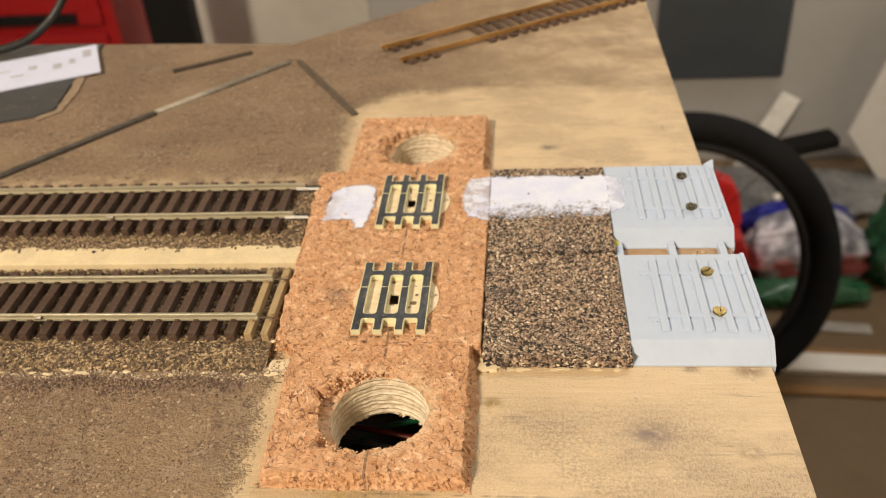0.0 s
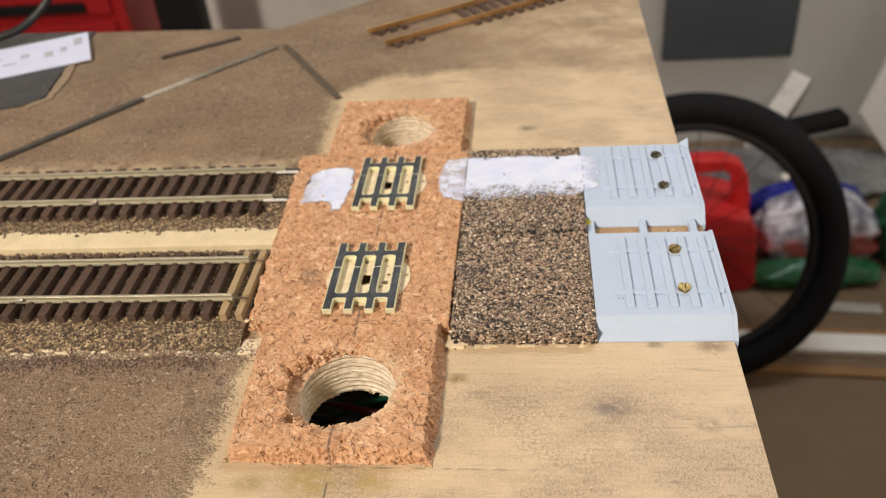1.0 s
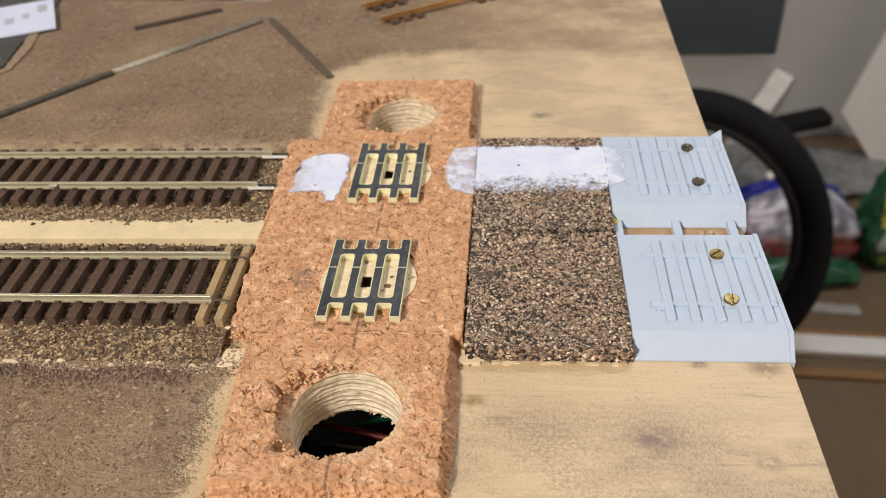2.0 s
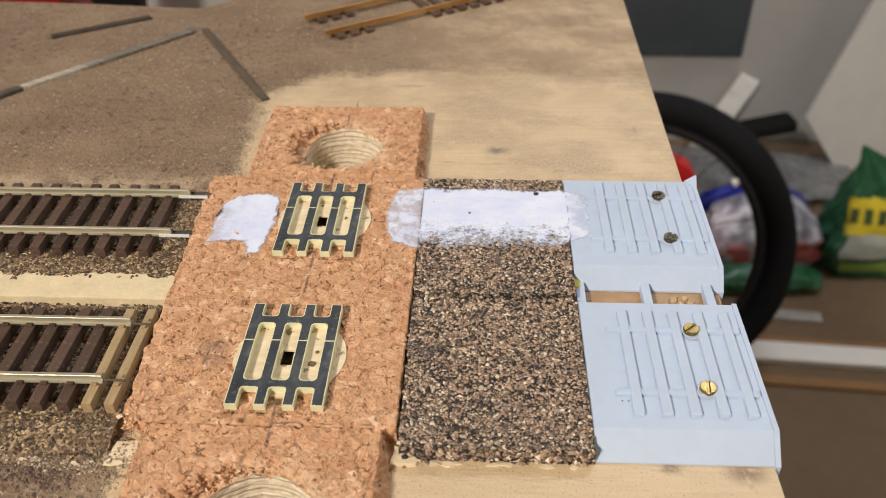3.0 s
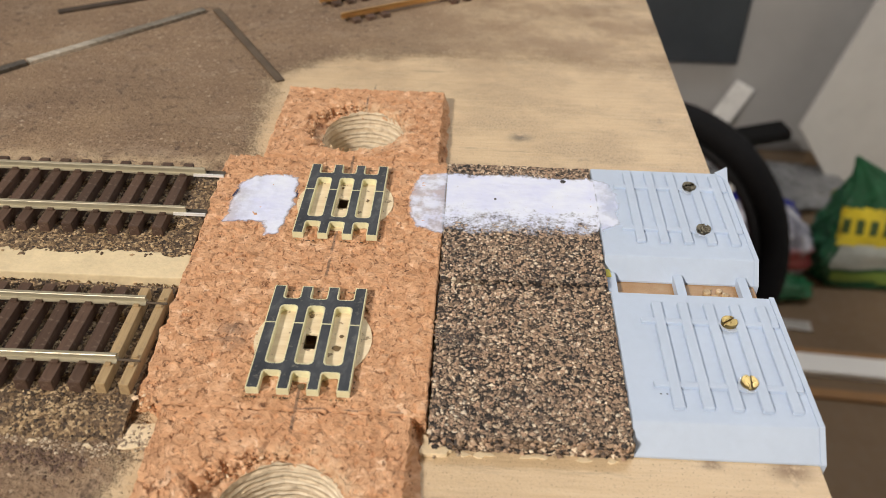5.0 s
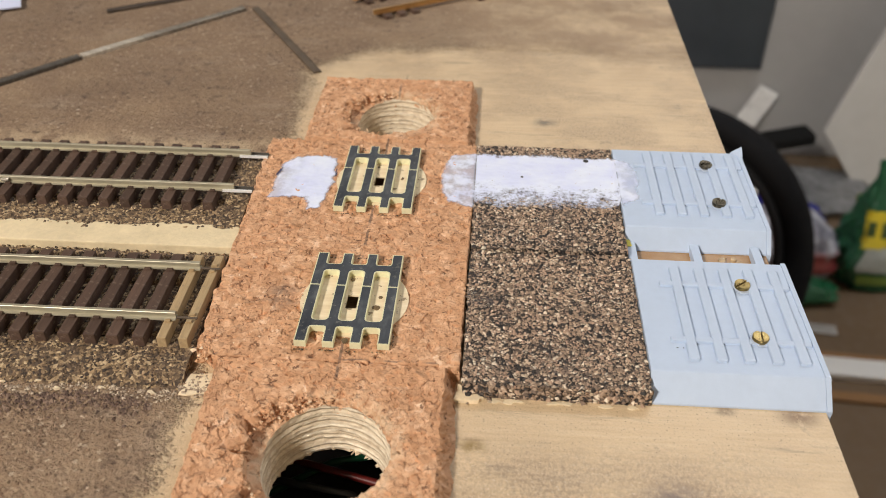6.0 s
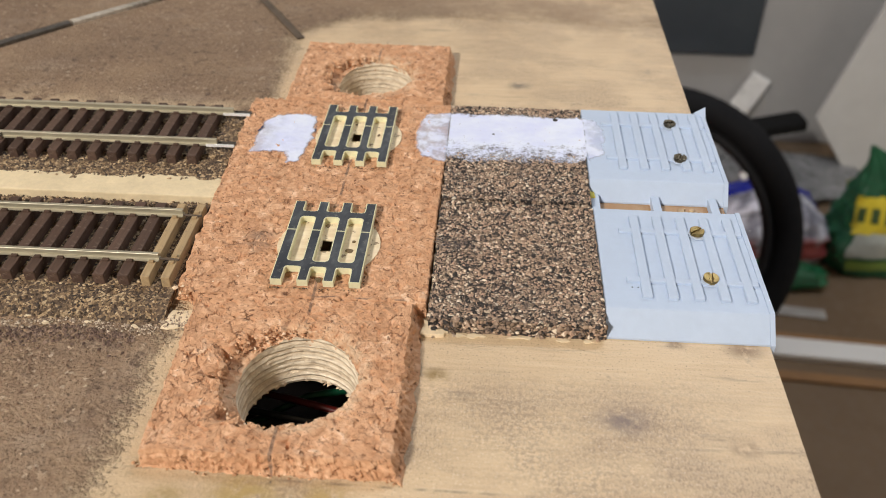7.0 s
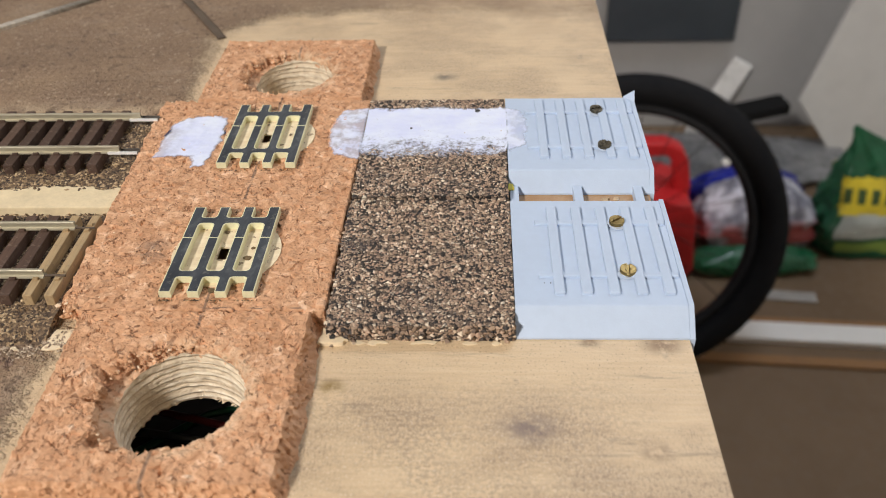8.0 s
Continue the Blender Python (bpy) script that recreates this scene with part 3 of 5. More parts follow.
# ---------------------------------------------------------------- the room
def room():
    conc = Mat("concrete floor", 0.8)
    c = conc.ramp(conc.noise(3.5, 6, 0.65), (0.3, (0.150, 0.096, 0.050)), (0.7, (0.20, 0.134, 0.076)))
    c = conc.mix(conc.ramp(conc.noise(60, 4), (0.45, 0.0), (0.75, 0.4)), c, (0.19, 0.14, 0.095))
    conc.colour(c)
    conc.bump(conc.noise(120, 5), 0.001, 0.5)
    wallm = plain("off-white wall paint", (0.80, 0.78, 0.72), 0.75, vary=0.10, scale=3.0, relief=0.0005, bump_scale=180)
    # unseen ceiling, south and west walls: coloured dark to cut bounced light
    ceilm = plain("dark low-bounce ceiling", (0.36, 0.33, 0.29), 0.85, vary=0.05, scale=3.0, relief=0.0004, bump_scale=150)
    unseenm = plain("dark low-bounce wall", (0.24, 0.215, 0.19), 0.9, vary=0.2, scale=4.0, relief=0.001, bump_scale=120)
    tagged(part("floor", box(-3.2, 1.6, -2.6, 2.35, FLOOR - 0.1, FLOOR, None), conc.m, unit=1), "brown-grey worn concrete garage floor", "floor", kind="structure")
    tagged(part("wall_north", box(-3.2, 1.6, 2.15, 2.3, FLOOR, 1.5), wallm, unit=1), "off-white painted garage back wall", "wall", kind="structure")
    tagged(part("wall_east", box(1.45, 1.6, -2.6, 2.15, FLOOR, 1.5), wallm, unit=1), "off-white painted garage side wall", "wall", kind="structure")
    tagged(part("wall_south", box(-3.2, 1.45, -2.6, -2.45, FLOOR, 1.5), unseenm, unit=1), "unseen garage front wall, dark to cut bounced light", "wall", kind="structure")
    tagged(part("wall_west", box(-3.2, -3.05, -2.45, 2.15, FLOOR, 1.5), unseenm, unit=1), "unseen garage side wall, dark to cut bounced light", "wall", kind="structure")
    tagged(part("ceiling", box(-3.2, 1.6, -2.6, 2.35, 1.5, 1.6), ceilm, unit=1), "unseen plain garage ceiling, dark to cut bounced light", "ceiling", kind="structure")


room()


# ---------------------------------------------------------------- the baseboard


def ring_points(cx, cy, r, n=56):
    return [(cx + r * math.cos(2 * math.pi * k / n), cy + r * math.sin(2 * math.pi * k / n)) for k in range(n)]


def slab(outlines, z0, z1):
    """A slab over an outline, with the further outlines as openings through it."""
    bm = bmesh.new()
    edges = []
    for line in outlines:
        vs = [bm.verts.new((x, y, z1)) for x, y in line]
        edges += [bm.edges.new((vs[i], vs[(i + 1) % len(vs)])) for i in range(len(vs))]
    bmesh.ops.triangle_fill(bm, edges=edges, use_beauty=True, use_dissolve=False)
    faces = bm.faces[:]
    low = bmesh.ops.extrude_face_region(bm, geom=faces)
    for v in low["geom"]:
        if isinstance(v, bmesh.types.BMVert):
            v.co.z = z0
    return bm


def baseboard():
    board = thing("baseboard", "plywood model railway baseboard, half painted earth brown", "baseboard", at=(0, 0, FLOOR))
    lift = Matrix.Translation((0, 0, -FLOOR))
    outline = [(100, -340), (100.3, -100), (100, 60), (100, 286), (14, 216), (-73.5, 145), (-120, 149), (-520, 172), (-520, -340)]
    top = part("top_panel", slab([outline] + [ring_points(*h) for h in HOLES] + [[(-5, y - 4), (5, y - 4), (5, y + 4), (-5, y + 4)] for y in (-60.2, -9.1)], -9.5, 0), BOARD, board)
    top.matrix_basis = lift
    for cx, cy, r in HOLES:
        bm = bmesh.new()
        n, rows, deep = 150, 18, 9.6 if cy < 0 else 16.0
        grid = []
        for j in range(rows):
            ring = []
            for k in range(n):
                a = 2 * math.pi * k / n
                z = -deep + j * (deep - 0.4 + 2.6 * max(0.0, math.sin(a) + 0.2)) / (rows - 1)
                rr = r - 0.08 - 0.7 * (1 - j / (rows - 1)) - (0.07 if j % 2 else 0.0) + 0.22 * wobble(10 * math.cos(a), 10 * math.sin(a), z * 2, 1.6)
                if j == rows - 1:
                    z += 0.7 * wobble(math.cos(a) * 9, math.sin(a) * 9, 5, 1.3)
                if j == 0:
                    rr -= 1.3 * max(0.0, wobble(math.cos(a) * 9, math.sin(a) * 9, 3, 0.8)) - 0.2
                ring.append(bm.verts.new((cx + rr * math.cos(a), cy + rr * math.sin(a), z)))
            grid.append(ring)
        for j in range(rows - 1):
            for k in range(n):
                bm.faces.new((grid[j][k], grid[j][(k + 1) % n], grid[j + 1][(k + 1) % n], grid[j + 1][k]))
        outer = [bm.verts.new((cx + r * math.cos(2 * math.pi * k / n), cy + r * math.sin(2 * math.pi * k / n), -deep - 0.3)) for k in range(n)]
        for k in range(n):
            bm.faces.new((grid[0][k], outer[k], outer[(k + 1) % n], grid[0][(k + 1) % n]))
        rng = random.Random(int(cy) + 500)
        for k in range(26 if cy < 0 else 0):
            a = rng.uniform(-1.3, 1.5)
            deep, wide, tall = rng.uniform(0.15, 1.0), rng.uniform(0.015, 0.05), rng.uniform(0.2, 0.6)
            q = r - 0.9
            tip = bm.verts.new((cx + (q - deep) * math.cos(a + wide), cy + (q - deep) * math.sin(a + wide), -9.3 - rng.uniform(0, 0.8)))
            foot = [bm.verts.new((cx + q * math.cos(b), cy + q * math.sin(b), z)) for b, z in ((a - wide, -9.3), (a + wide, -9.4), (a, -9.3 + tall))]
            for u, v, w in ((0, 1, 2), (0, 1, 3), (1, 2, 3), (0, 2, 3)):
                four = foot + [tip]
                bm.faces.new((four[u], four[v], four[w]))
        part("hole_wall", bm, PLY, board, "drilled hole with pale cut plywood layers", smooth=False).matrix_basis = lift
    timber = plain("pine timber", (0.55, 0.40, 0.24), 0.7, vary=0.15, scale=40)
    for x0, x1, y0, y1 in ((60, 95, -320, 150), (-515, -480, -320, 165), (-480, 60, -320, -285), (-480, 60, 105, 135)):
        part("frame_rail", box(x0, x1, y0, y1, -75, -9.6, None, 1.0), timber, board).matrix_basis = lift
    # unseen panel, added so that no room light shows through the holes
    part("under_panel", box(-480, 60, -285, 105, -95, -88), plain("dark hardboard", (0.05, 0.038, 0.03), 0.8, vary=0.2, scale=30), board, "unseen dark panel added to keep light out below the holes").matrix_basis = lift
    for x, y in ((40, -270), (-460, -270), (40, 85), (-460, 85)):
        part("leg", box(x - 20, x + 20, y - 20, y + 20, FLOOR * 1000 + 0.5, -9.6, None, 1.5), timber, board).matrix_basis = lift
    return board


baseboard()


def wires():
    for colour, name, pts in (
        ((0.12, 0.01, 0.008), "red", [(-50, -66, -34), (-6, -87, -20), (10, -92, -19), (46, -112, -30)]),
        ((0.006, 0.07, 0.03), "green", [(-34, -98, -32), (-2, -85, -21), (12, -80, -22), (40, -62, -34)]),
        ((0.02, 0.02, 0.02), "black", [(-70, -80, -36), (-14, -92, -19), (4, -96, -18), (40, -118, -34)]),
    ):
        bm = None
        smoothp = []
        for i in range(len(pts) - 1):
            for s in range(6):
                smoothp.append(Vector(pts[i]).lerp(Vector(pts[i + 1]), s / 6))
        bm = tube(smoothp, 0.9, None, False, 8)
        tagged(part("wire", bm, plain(name + " insulation", colour, 0.4, vary=0.1), smooth=True), f"thin {name} insulated wire hanging under the board", "wire", "wires under the board")


wires()


# ---------------------------------------------------------------- cork
def ragged(points, amount, step=1.1, seed=0.0):
    """An outline cut into short steps and roughened."""
    out = []
    n = len(points)
    for i in range(n):
        a, b = Vector(points[i]), Vector(points[(i + 1) % n])
        side = (b - a).normalized()
        m = max(1, int((b - a).length / step))
        for k in range(m):
            p = a.lerp(b, k / m)
            w = amount * (noise.noise(Vector((p.x / 2.3, p.y / 2.3, seed))) + 0.6 * noise.noise(Vector((p.x / 0.8, p.y / 0.8, seed + 5))))
            out.append((p.x - side.y * w, p.y + side.x * w))
    return out


class Chips:
    """Pressed cork chips: for a point, the step of the chip that it lies on and that chip's tone."""

    def __init__(self, seed):
        rng = random.Random(seed)
        self.fields = []
        for spacing, step, tilt in ((2.3, 0.06, 0.105), (1.0, 0.028, 0.10)):
            pts = [(x, y) for x in np.arange(-42, 36, spacing) for y in np.arange(-132, 64, spacing)]
            tree = kdtree.KDTree(len(pts))
            data = []
            for i, (x, y) in enumerate(pts):
                tree.insert((x + rng.uniform(-0.5, 0.5) * spacing, y + rng.uniform(-0.5, 0.5) * spacing, 0), i)
                data.append((rng.gauss(0, step), rng.gauss(0, tilt), rng.gauss(0, tilt), rng.random()))
            tree.balance()
            self.fields.append((tree, data))
        self.pits = kdtree.KDTree(520)
        self.size = []
        for i in range(520):
            self.pits.insert((rng.uniform(-36, 28), rng.uniform(-124, 58), 0), i)
            self.size.append(rng.uniform(0.25, 0.65))
        self.pits.balance()

    def at(self, x, y):
        bend = noise.noise_vector(Vector((x / 1.5, y / 1.5, 3.0)))
        p = Vector((x + 0.45 * bend.x + 0.15 * wobble(x, y, 1, 0.45), y + 0.45 * bend.y + 0.15 * wobble(x, y, 6, 0.45), 0))
        z, tone = 0.0, 0.0
        for (tree, data), share in zip(self.fields, (0.55, 0.45)):
            (q, i, d1), (_, _, d2) = tree.find_n(p, 2)
            step, tx, ty, own = data[i]
            z += step + tx * (p.x - q.x) + ty * (p.y - q.y)
            if d2 - d1 < 0.2:
                z -= 0.3 * max(0.0, wobble(x, y, 8, 1.7) + 0.02)
            tone += share * own
        q, i, d = self.pits.find(p)
        r = self.size[i]
        if d < r:
            z -= 0.75 * r * (1 - (d / r) ** 2) + 0.15
        return z, tone


def cork_part(verts, faces, tones, label):
    me = bpy.data.meshes.new("cork_sheet")
    me.from_pydata([(x * MM, y * MM, z * MM) for x, y, z in verts], [], faces)
    me.attributes.new("chip", "FLOAT", "POINT").data.foreach_set("value", tones)
    me.materials.append(CORK)
    bm = bmesh.new()
    bm.from_mesh(me)
    bmesh.ops.recalc_face_normals(bm, faces=bm.faces)
    bm.to_mesh(me)
    bm.free()
    return tagged(new("cork_sheet", me), label, "cork sheet", "cork sheets on the baseboard")


def cork_with_hole(chips, x0, x1, y0, y1, cx, cy, r, flare_right, flare_front, skew, label):
    h, n = 4.5, 400
    angles = [2 * math.pi * k / n for k in range(n)]
    angles += [math.atan2(y - cy, x - cx) % (2 * math.pi) for x in (x0, x1) for y in (y0, y1)]
    angles = sorted(set(angles))
    verts, tones, faces = [], [], []
    for a in angles:
        c, s = math.cos(a), math.sin(a)
        reach = min(((x1 if c > 0 else x0) - cx) / c if abs(c) > 1e-9 else 1e9, ((y1 if s > 0 else y0) - cy) / s if abs(s) > 1e-9 else 1e9)
        ex, ey = cx + c * reach, cy + s * reach
        reach += 0.42 * wobble(ex, ey, 0, 2.4) + 0.34 * wobble(ex, ey, 4, 0.9)
        left = max(0.0, -c) ** 0.7
        chip = 1.0 * max(0.0, wobble(c * r, s * r, 2, 2.4)) + 0.5 * wobble(c * r, s * r, 7, 1.4) + 0.2 * wobble(c * r, s * r, 3, 0.7)
        bite = left * (4.4 * max(0.0, wobble(c * r, s * r, 12, 1.6) + 0.12) + 1.6 * max(0.0, wobble(c * r, s * r, 15, 0.9)))
        rim = r - 0.35 + 0.75 * max(0.0, s) + 3.2 * left + chip + bite
        flare = 0.25
        if abs(ex - x1) < 0.01:
            flare = flare_right * (0.85 + 0.35 * wobble(ey, 0, 9, 6.0))
        if abs(ey - y0) < 0.01:
            flare = max(flare, flare_front)
        col = [(r + 0.1, 0.02)]
        for k in range(1, 9):
            t = k / 9
            # torn away steeply on the side facing the tracks
            out = t + left * (min(1.0, 3.2 * t) - t)
            d = (r - 0.2) * (1 - out) + (rim - 0.1) * out - 0.25 * left * math.sin(math.pi * t) + 0.35 * wobble(c * r, s * r, 6 + t * 4.5, 0.9)
            col.append((d, 0.3 + (h - 0.6) * t))
        rows = 60
        for k in range(rows):
            col.append((rim + (reach - rim - 0.35) * k / (rows - 1), None))
        for k in range(1, 8):
            t = k / 8
            layer = 0.8 * wobble(ex * 0.7, ey * 0.7, 13 + t * 5, 0.9) + 0.5 * wobble(ex, ey, 23 + t * 4, 0.6)
            col.append((reach + flare * t * t + layer * (1 if flare > 0.5 else 0.35), h * (1 - t) - 0.12))
        col.append((reach + flare, 0.02))
        for k, (d, z) in enumerate(col):
            x, y = cx + c * d, cy + s * d
            if z is None:
                dz, tone = chips.at(x, y)
                # the torn lip sags and frays
                lip = max(0.0, 1 - (d - rim) / 1.5) * (1 + 0.4 * left)
                z = h + dz - lip * (0.25 + 0.35 * max(0.0, wobble(x, y, 17, 0.8)))
            else:
                tone = chips.at(x + 0.8 * z, y + 0.8 * z)[1]
            # the side facing the tracks was not cut square
            x += skew * max(0.0, (cx - x) / (cx - x0)) * (y1 - y) / (y1 - y0)
            verts.append((x, y, z))
            tones.append(tone)
    m, count = len(col), len(angles)
    for i in range(count):
        j = (i + 1) % count
        for k in range(m):
            faces.append((i * m + k, j * m + k, j * m + (k + 1) % m, i * m + (k + 1) % m))
    return cork_part(verts, faces, tones, label)


def wide_cork(chips, label):
    """The sheet across both tracks, open where the two discs are let in."""
    nx, ny, h = 200, 304, 4.5
    verts, tones, faces, ids = [], [], [], {}

    def put(key, p, tone):
        ids[key] = len(verts)
        verts.append(p)
        tones.append(tone)

    for j in range(ny + 1):
        for i in range(nx + 1):
            u, v = i / nx, j / ny
            left = -31.2 + (-34.7 + 31.2) * v + 0.8 * wobble(0, v * 90, 1, 4.2) + 0.25 * wobble(0, v * 90, 3, 1.1)
            right = 25.3 + 0.6 * v + 0.2 * wobble(9, v * 90, 1, 2.0)
            x = left + (right - left) * u
            front = -79.15 + 2.1 * max(0.0, min(1.0, (-27.2 - x) / 2.2)) + 0.15 * wobble(x, 0, 2, 1.3)
            back = 12.7 + 0.3 * wobble(x, 0, 5, 1.5)
            y = front + (back - front) * v
            near = min(math.hypot(x - 0.5, y + 59.6), math.hypot(x - 0.5, y + 8.5))
            if near < 11.2:
                continue
            z, tone = chips.at(x, y)
            z += h - 0.25 * (i in (0, nx)) - 0.15 * (j in (0, ny))
            put((i, j), (x, y, 0.6 if near < 11.8 else z), tone)
    for j in range(ny):
        for i in range(nx):
            quad = [(i, j), (i + 1, j), (i + 1, j + 1), (i, j + 1)]
            if all(q in ids for q in quad):
                faces.append([ids[q] for q in quad])
    ring = [(i, 0) for i in range(nx)] + [(nx, j) for j in range(ny)] + [(i, ny) for i in range(nx, 0, -1)] + [(0, j) for j in range(ny, 0, -1)]
    for k in range(1, 6):
        for i, j in ring:
            x, y, z = verts[ids[i, j]]
            out = 0.55 * wobble(x, y, k * 0.9, 1.0) * (1 if k < 5 else 0)
            put(("side", i, j, k), (x + (out if i == nx else -out if i == 0 else 0), y + (out if j == ny else -out if j == 0 else 0), z * (1 - k / 5) + 0.02), tones[ids[i, j]])
    for k in range(5):
        for e, r in enumerate(ring):
            q = ring[(e + 1) % len(ring)]
            top = (lambda p: ids[p]) if k == 0 else (lambda p: ids["side", p[0], p[1], k])
            faces.append([top(r), ids["side", r[0], r[1], k + 1], ids["side", q[0], q[1], k + 1], top(q)])
    return cork_part(verts, faces, tones, label)


CHIPS = Chips(12)


def cork():
    cork_with_hole(CHIPS, -25.8, 22.6, -123.4, -79.3, *HOLES[0], 3.0, 1.0, 1.6, "orange-brown cork block with a drilled round hole, pencil lined")
    cork_with_hole(CHIPS, -25.2, 23.4, 13.6, 54.6, *HOLES[1], 2.2, 0.3, 0.0, "orange-brown cork block with a round hole beyond the tracks")
    wide_cork(CHIPS, "wide orange-brown cork sheet holding two wooden discs")


cork()


def discs():
    for y in (-59.6, -8.5):
        disc = thing("wooden_disc", "pale plywood disc let into the cork under a sleeper pad", "disc", "wooden discs", at=(0.5 * MM, y * MM, 0))
        square = [(-1.75, -2.9), (0.75, -2.9), (0.75, 1.6), (-1.75, 1.6)]
        part("disc_plate", slab([ring_points(0, 0, 12.3, 48), square], 4.25, 4.72), DISC, disc)


discs()


def rounded(x0, x1, y0, y1, r, n=5):
    out = []
    for cx, cy, a in ((x1 - r, y1 - r, 0), (x0 + r, y1 - r, 90), (x0 + r, y0 + r, 180), (x1 - r, y0 + r, 270)):
        for k in range(n):
            b = radians(a + 90 * k / (n - 1))
            out.append((cx + r * math.cos(b), cy + r * math.sin(b)))
    return out


def sleeper_pad(y):
    pad = thing("sleeper_pad", "slotted cream circuit-board sleeper pad with dark tinned face", "sleeper pad", "sleeper pads", at=(0, y * MM, 4.75 * MM))
    # the outline, from the lower left corner round, with three notches at each end
    half, length = 10.2, 15.6
    bars = (-8.85, -2.95, 2.95, 8.85)
    w = 1.2

    def notch(x0, x1, y_open, y_in):
        s = 1 if y_in > y_open else -1
        r = 0.8
        pts = [(x0, y_open), (x0, y_in - s * r), (x0 + 0.2, y_in - s * 0.2), (x0 + r, y_in), (x1 - r, y_in), (x1 - 0.2, y_in - s * 0.2), (x1, y_in - s * r), (x1, y_open)]
        return pts

    def plan(inset):
        """The outline and the slots, drawn back by inset from every edge."""
        q = w - inset
        x, y = half - inset, length - inset
        line = [(-x, -y)]
        for i in range(3):
            line += notch(bars[i] + q, bars[i + 1] - q, -y, -length + 4.9 + inset)
        line += [(x, -y), (x, y)]
        for i in (2, 1, 0):
            line += notch(bars[i] + q, bars[i + 1] - q, y, length - 4.2 - inset)[::-1]
        line += [(-x, y)]
        return [line] + [rounded(bars[i] + q, bars[i + 1] - q, -8.5 - inset, 9.0 + inset, 1.1) for i in range(3)]

    part("core", slab(plan(0.0), 0.0, 1.62), FR4, pad)
    part("face", slab(plan(0.24), 1.62, 1.70), COPPER_DARK, pad, "dark tinned copper face")
    dirt = plain("brown dried glue", (0.16, 0.11, 0.055), 0.4, vary=0.4, scale=900, relief=0.0003)
    for k, (x, dy, r) in enumerate(((5.7, -2.2, 0.8), (6.3, 1.6, 0.5), (0.4, -13.6, 0.8), (-0.9, 7.4, 0.5)) if y < -30 else ((6.2, 1.2, 0.6), (-1.0, 6.8, 0.35))):
        part("glue_spot", prism(ragged(ring_points(x, dy, r, 7), 0.9 * r, 0.25, y + k), 0.0, 0.2, None, 0.05), dirt, pad, "brown spot of dried glue")
    for b in bars:
        part("gap_line", box(b - w - 0.02, b + w + 0.02, 3.25, 3.55, 1.6, 1.73), FR4, pad, "pale cut line across the copper")
    return pad


sleeper_pad(-60.0)
sleeper_pad(-8.9)


# ---------------------------------------------------------------- granulate
def grains(name, material, parent, count, place, low, high, seed, label=""):
    """Many small rough stones, joined into one mesh."""
    rng = np.random.default_rng(seed)
    base = np.array([(1, 0, 0), (-1, 0, 0), (0, 1, 0), (0, -1, 0), (0, 0, 1), (0, 0, -1)], float)
    tri = np.array([(0, 2, 4), (2, 1, 4), (1, 3, 4), (3, 0, 4), (2, 0, 5), (1, 2, 5), (3, 1, 5), (0, 3, 5)])
    centre = place(rng, count)
    count = len(centre)
    size = rng.uniform(low, high, (count, 1, 1)) * rng.uniform(0.7, 1.3, (count, 1, 3)) * rng.uniform(0.75, 1.25, (count, 6, 1))
    turn = rng.uniform(0, 2 * math.pi, count)
    c, s = np.cos(turn)[:, None], np.sin(turn)[:, None]
    p = base[None] * size / 2
    p = p + rng.normal(0, 0.06, p.shape) * size
    q = np.stack([p[..., 0] * c - p[..., 1] * s, p[..., 0] * s + p[..., 1] * c, p[..., 2] * 0.8], -1)
    verts = ((q + centre[:, None]) * MM).reshape(-1, 3)
    faces = (tri[None] + 6 * np.arange(count)[:, None, None]).reshape(-1, 3)
    me = bpy.data.meshes.new(name)
    me.from_pydata(verts.tolist(), [], faces.tolist())
    me.materials.append(material)
    ob = new(name, me)
    ob.parent = parent
    return tagged(ob, label, kind="stuff")


def spread(x0, x1, y0, y1, height):
    def place(rng, count):
        x, y = rng.uniform(x0, x1, count), rng.uniform(y0, y1, count)
        return np.stack([x, y, height(x, y)], 1)
    return place


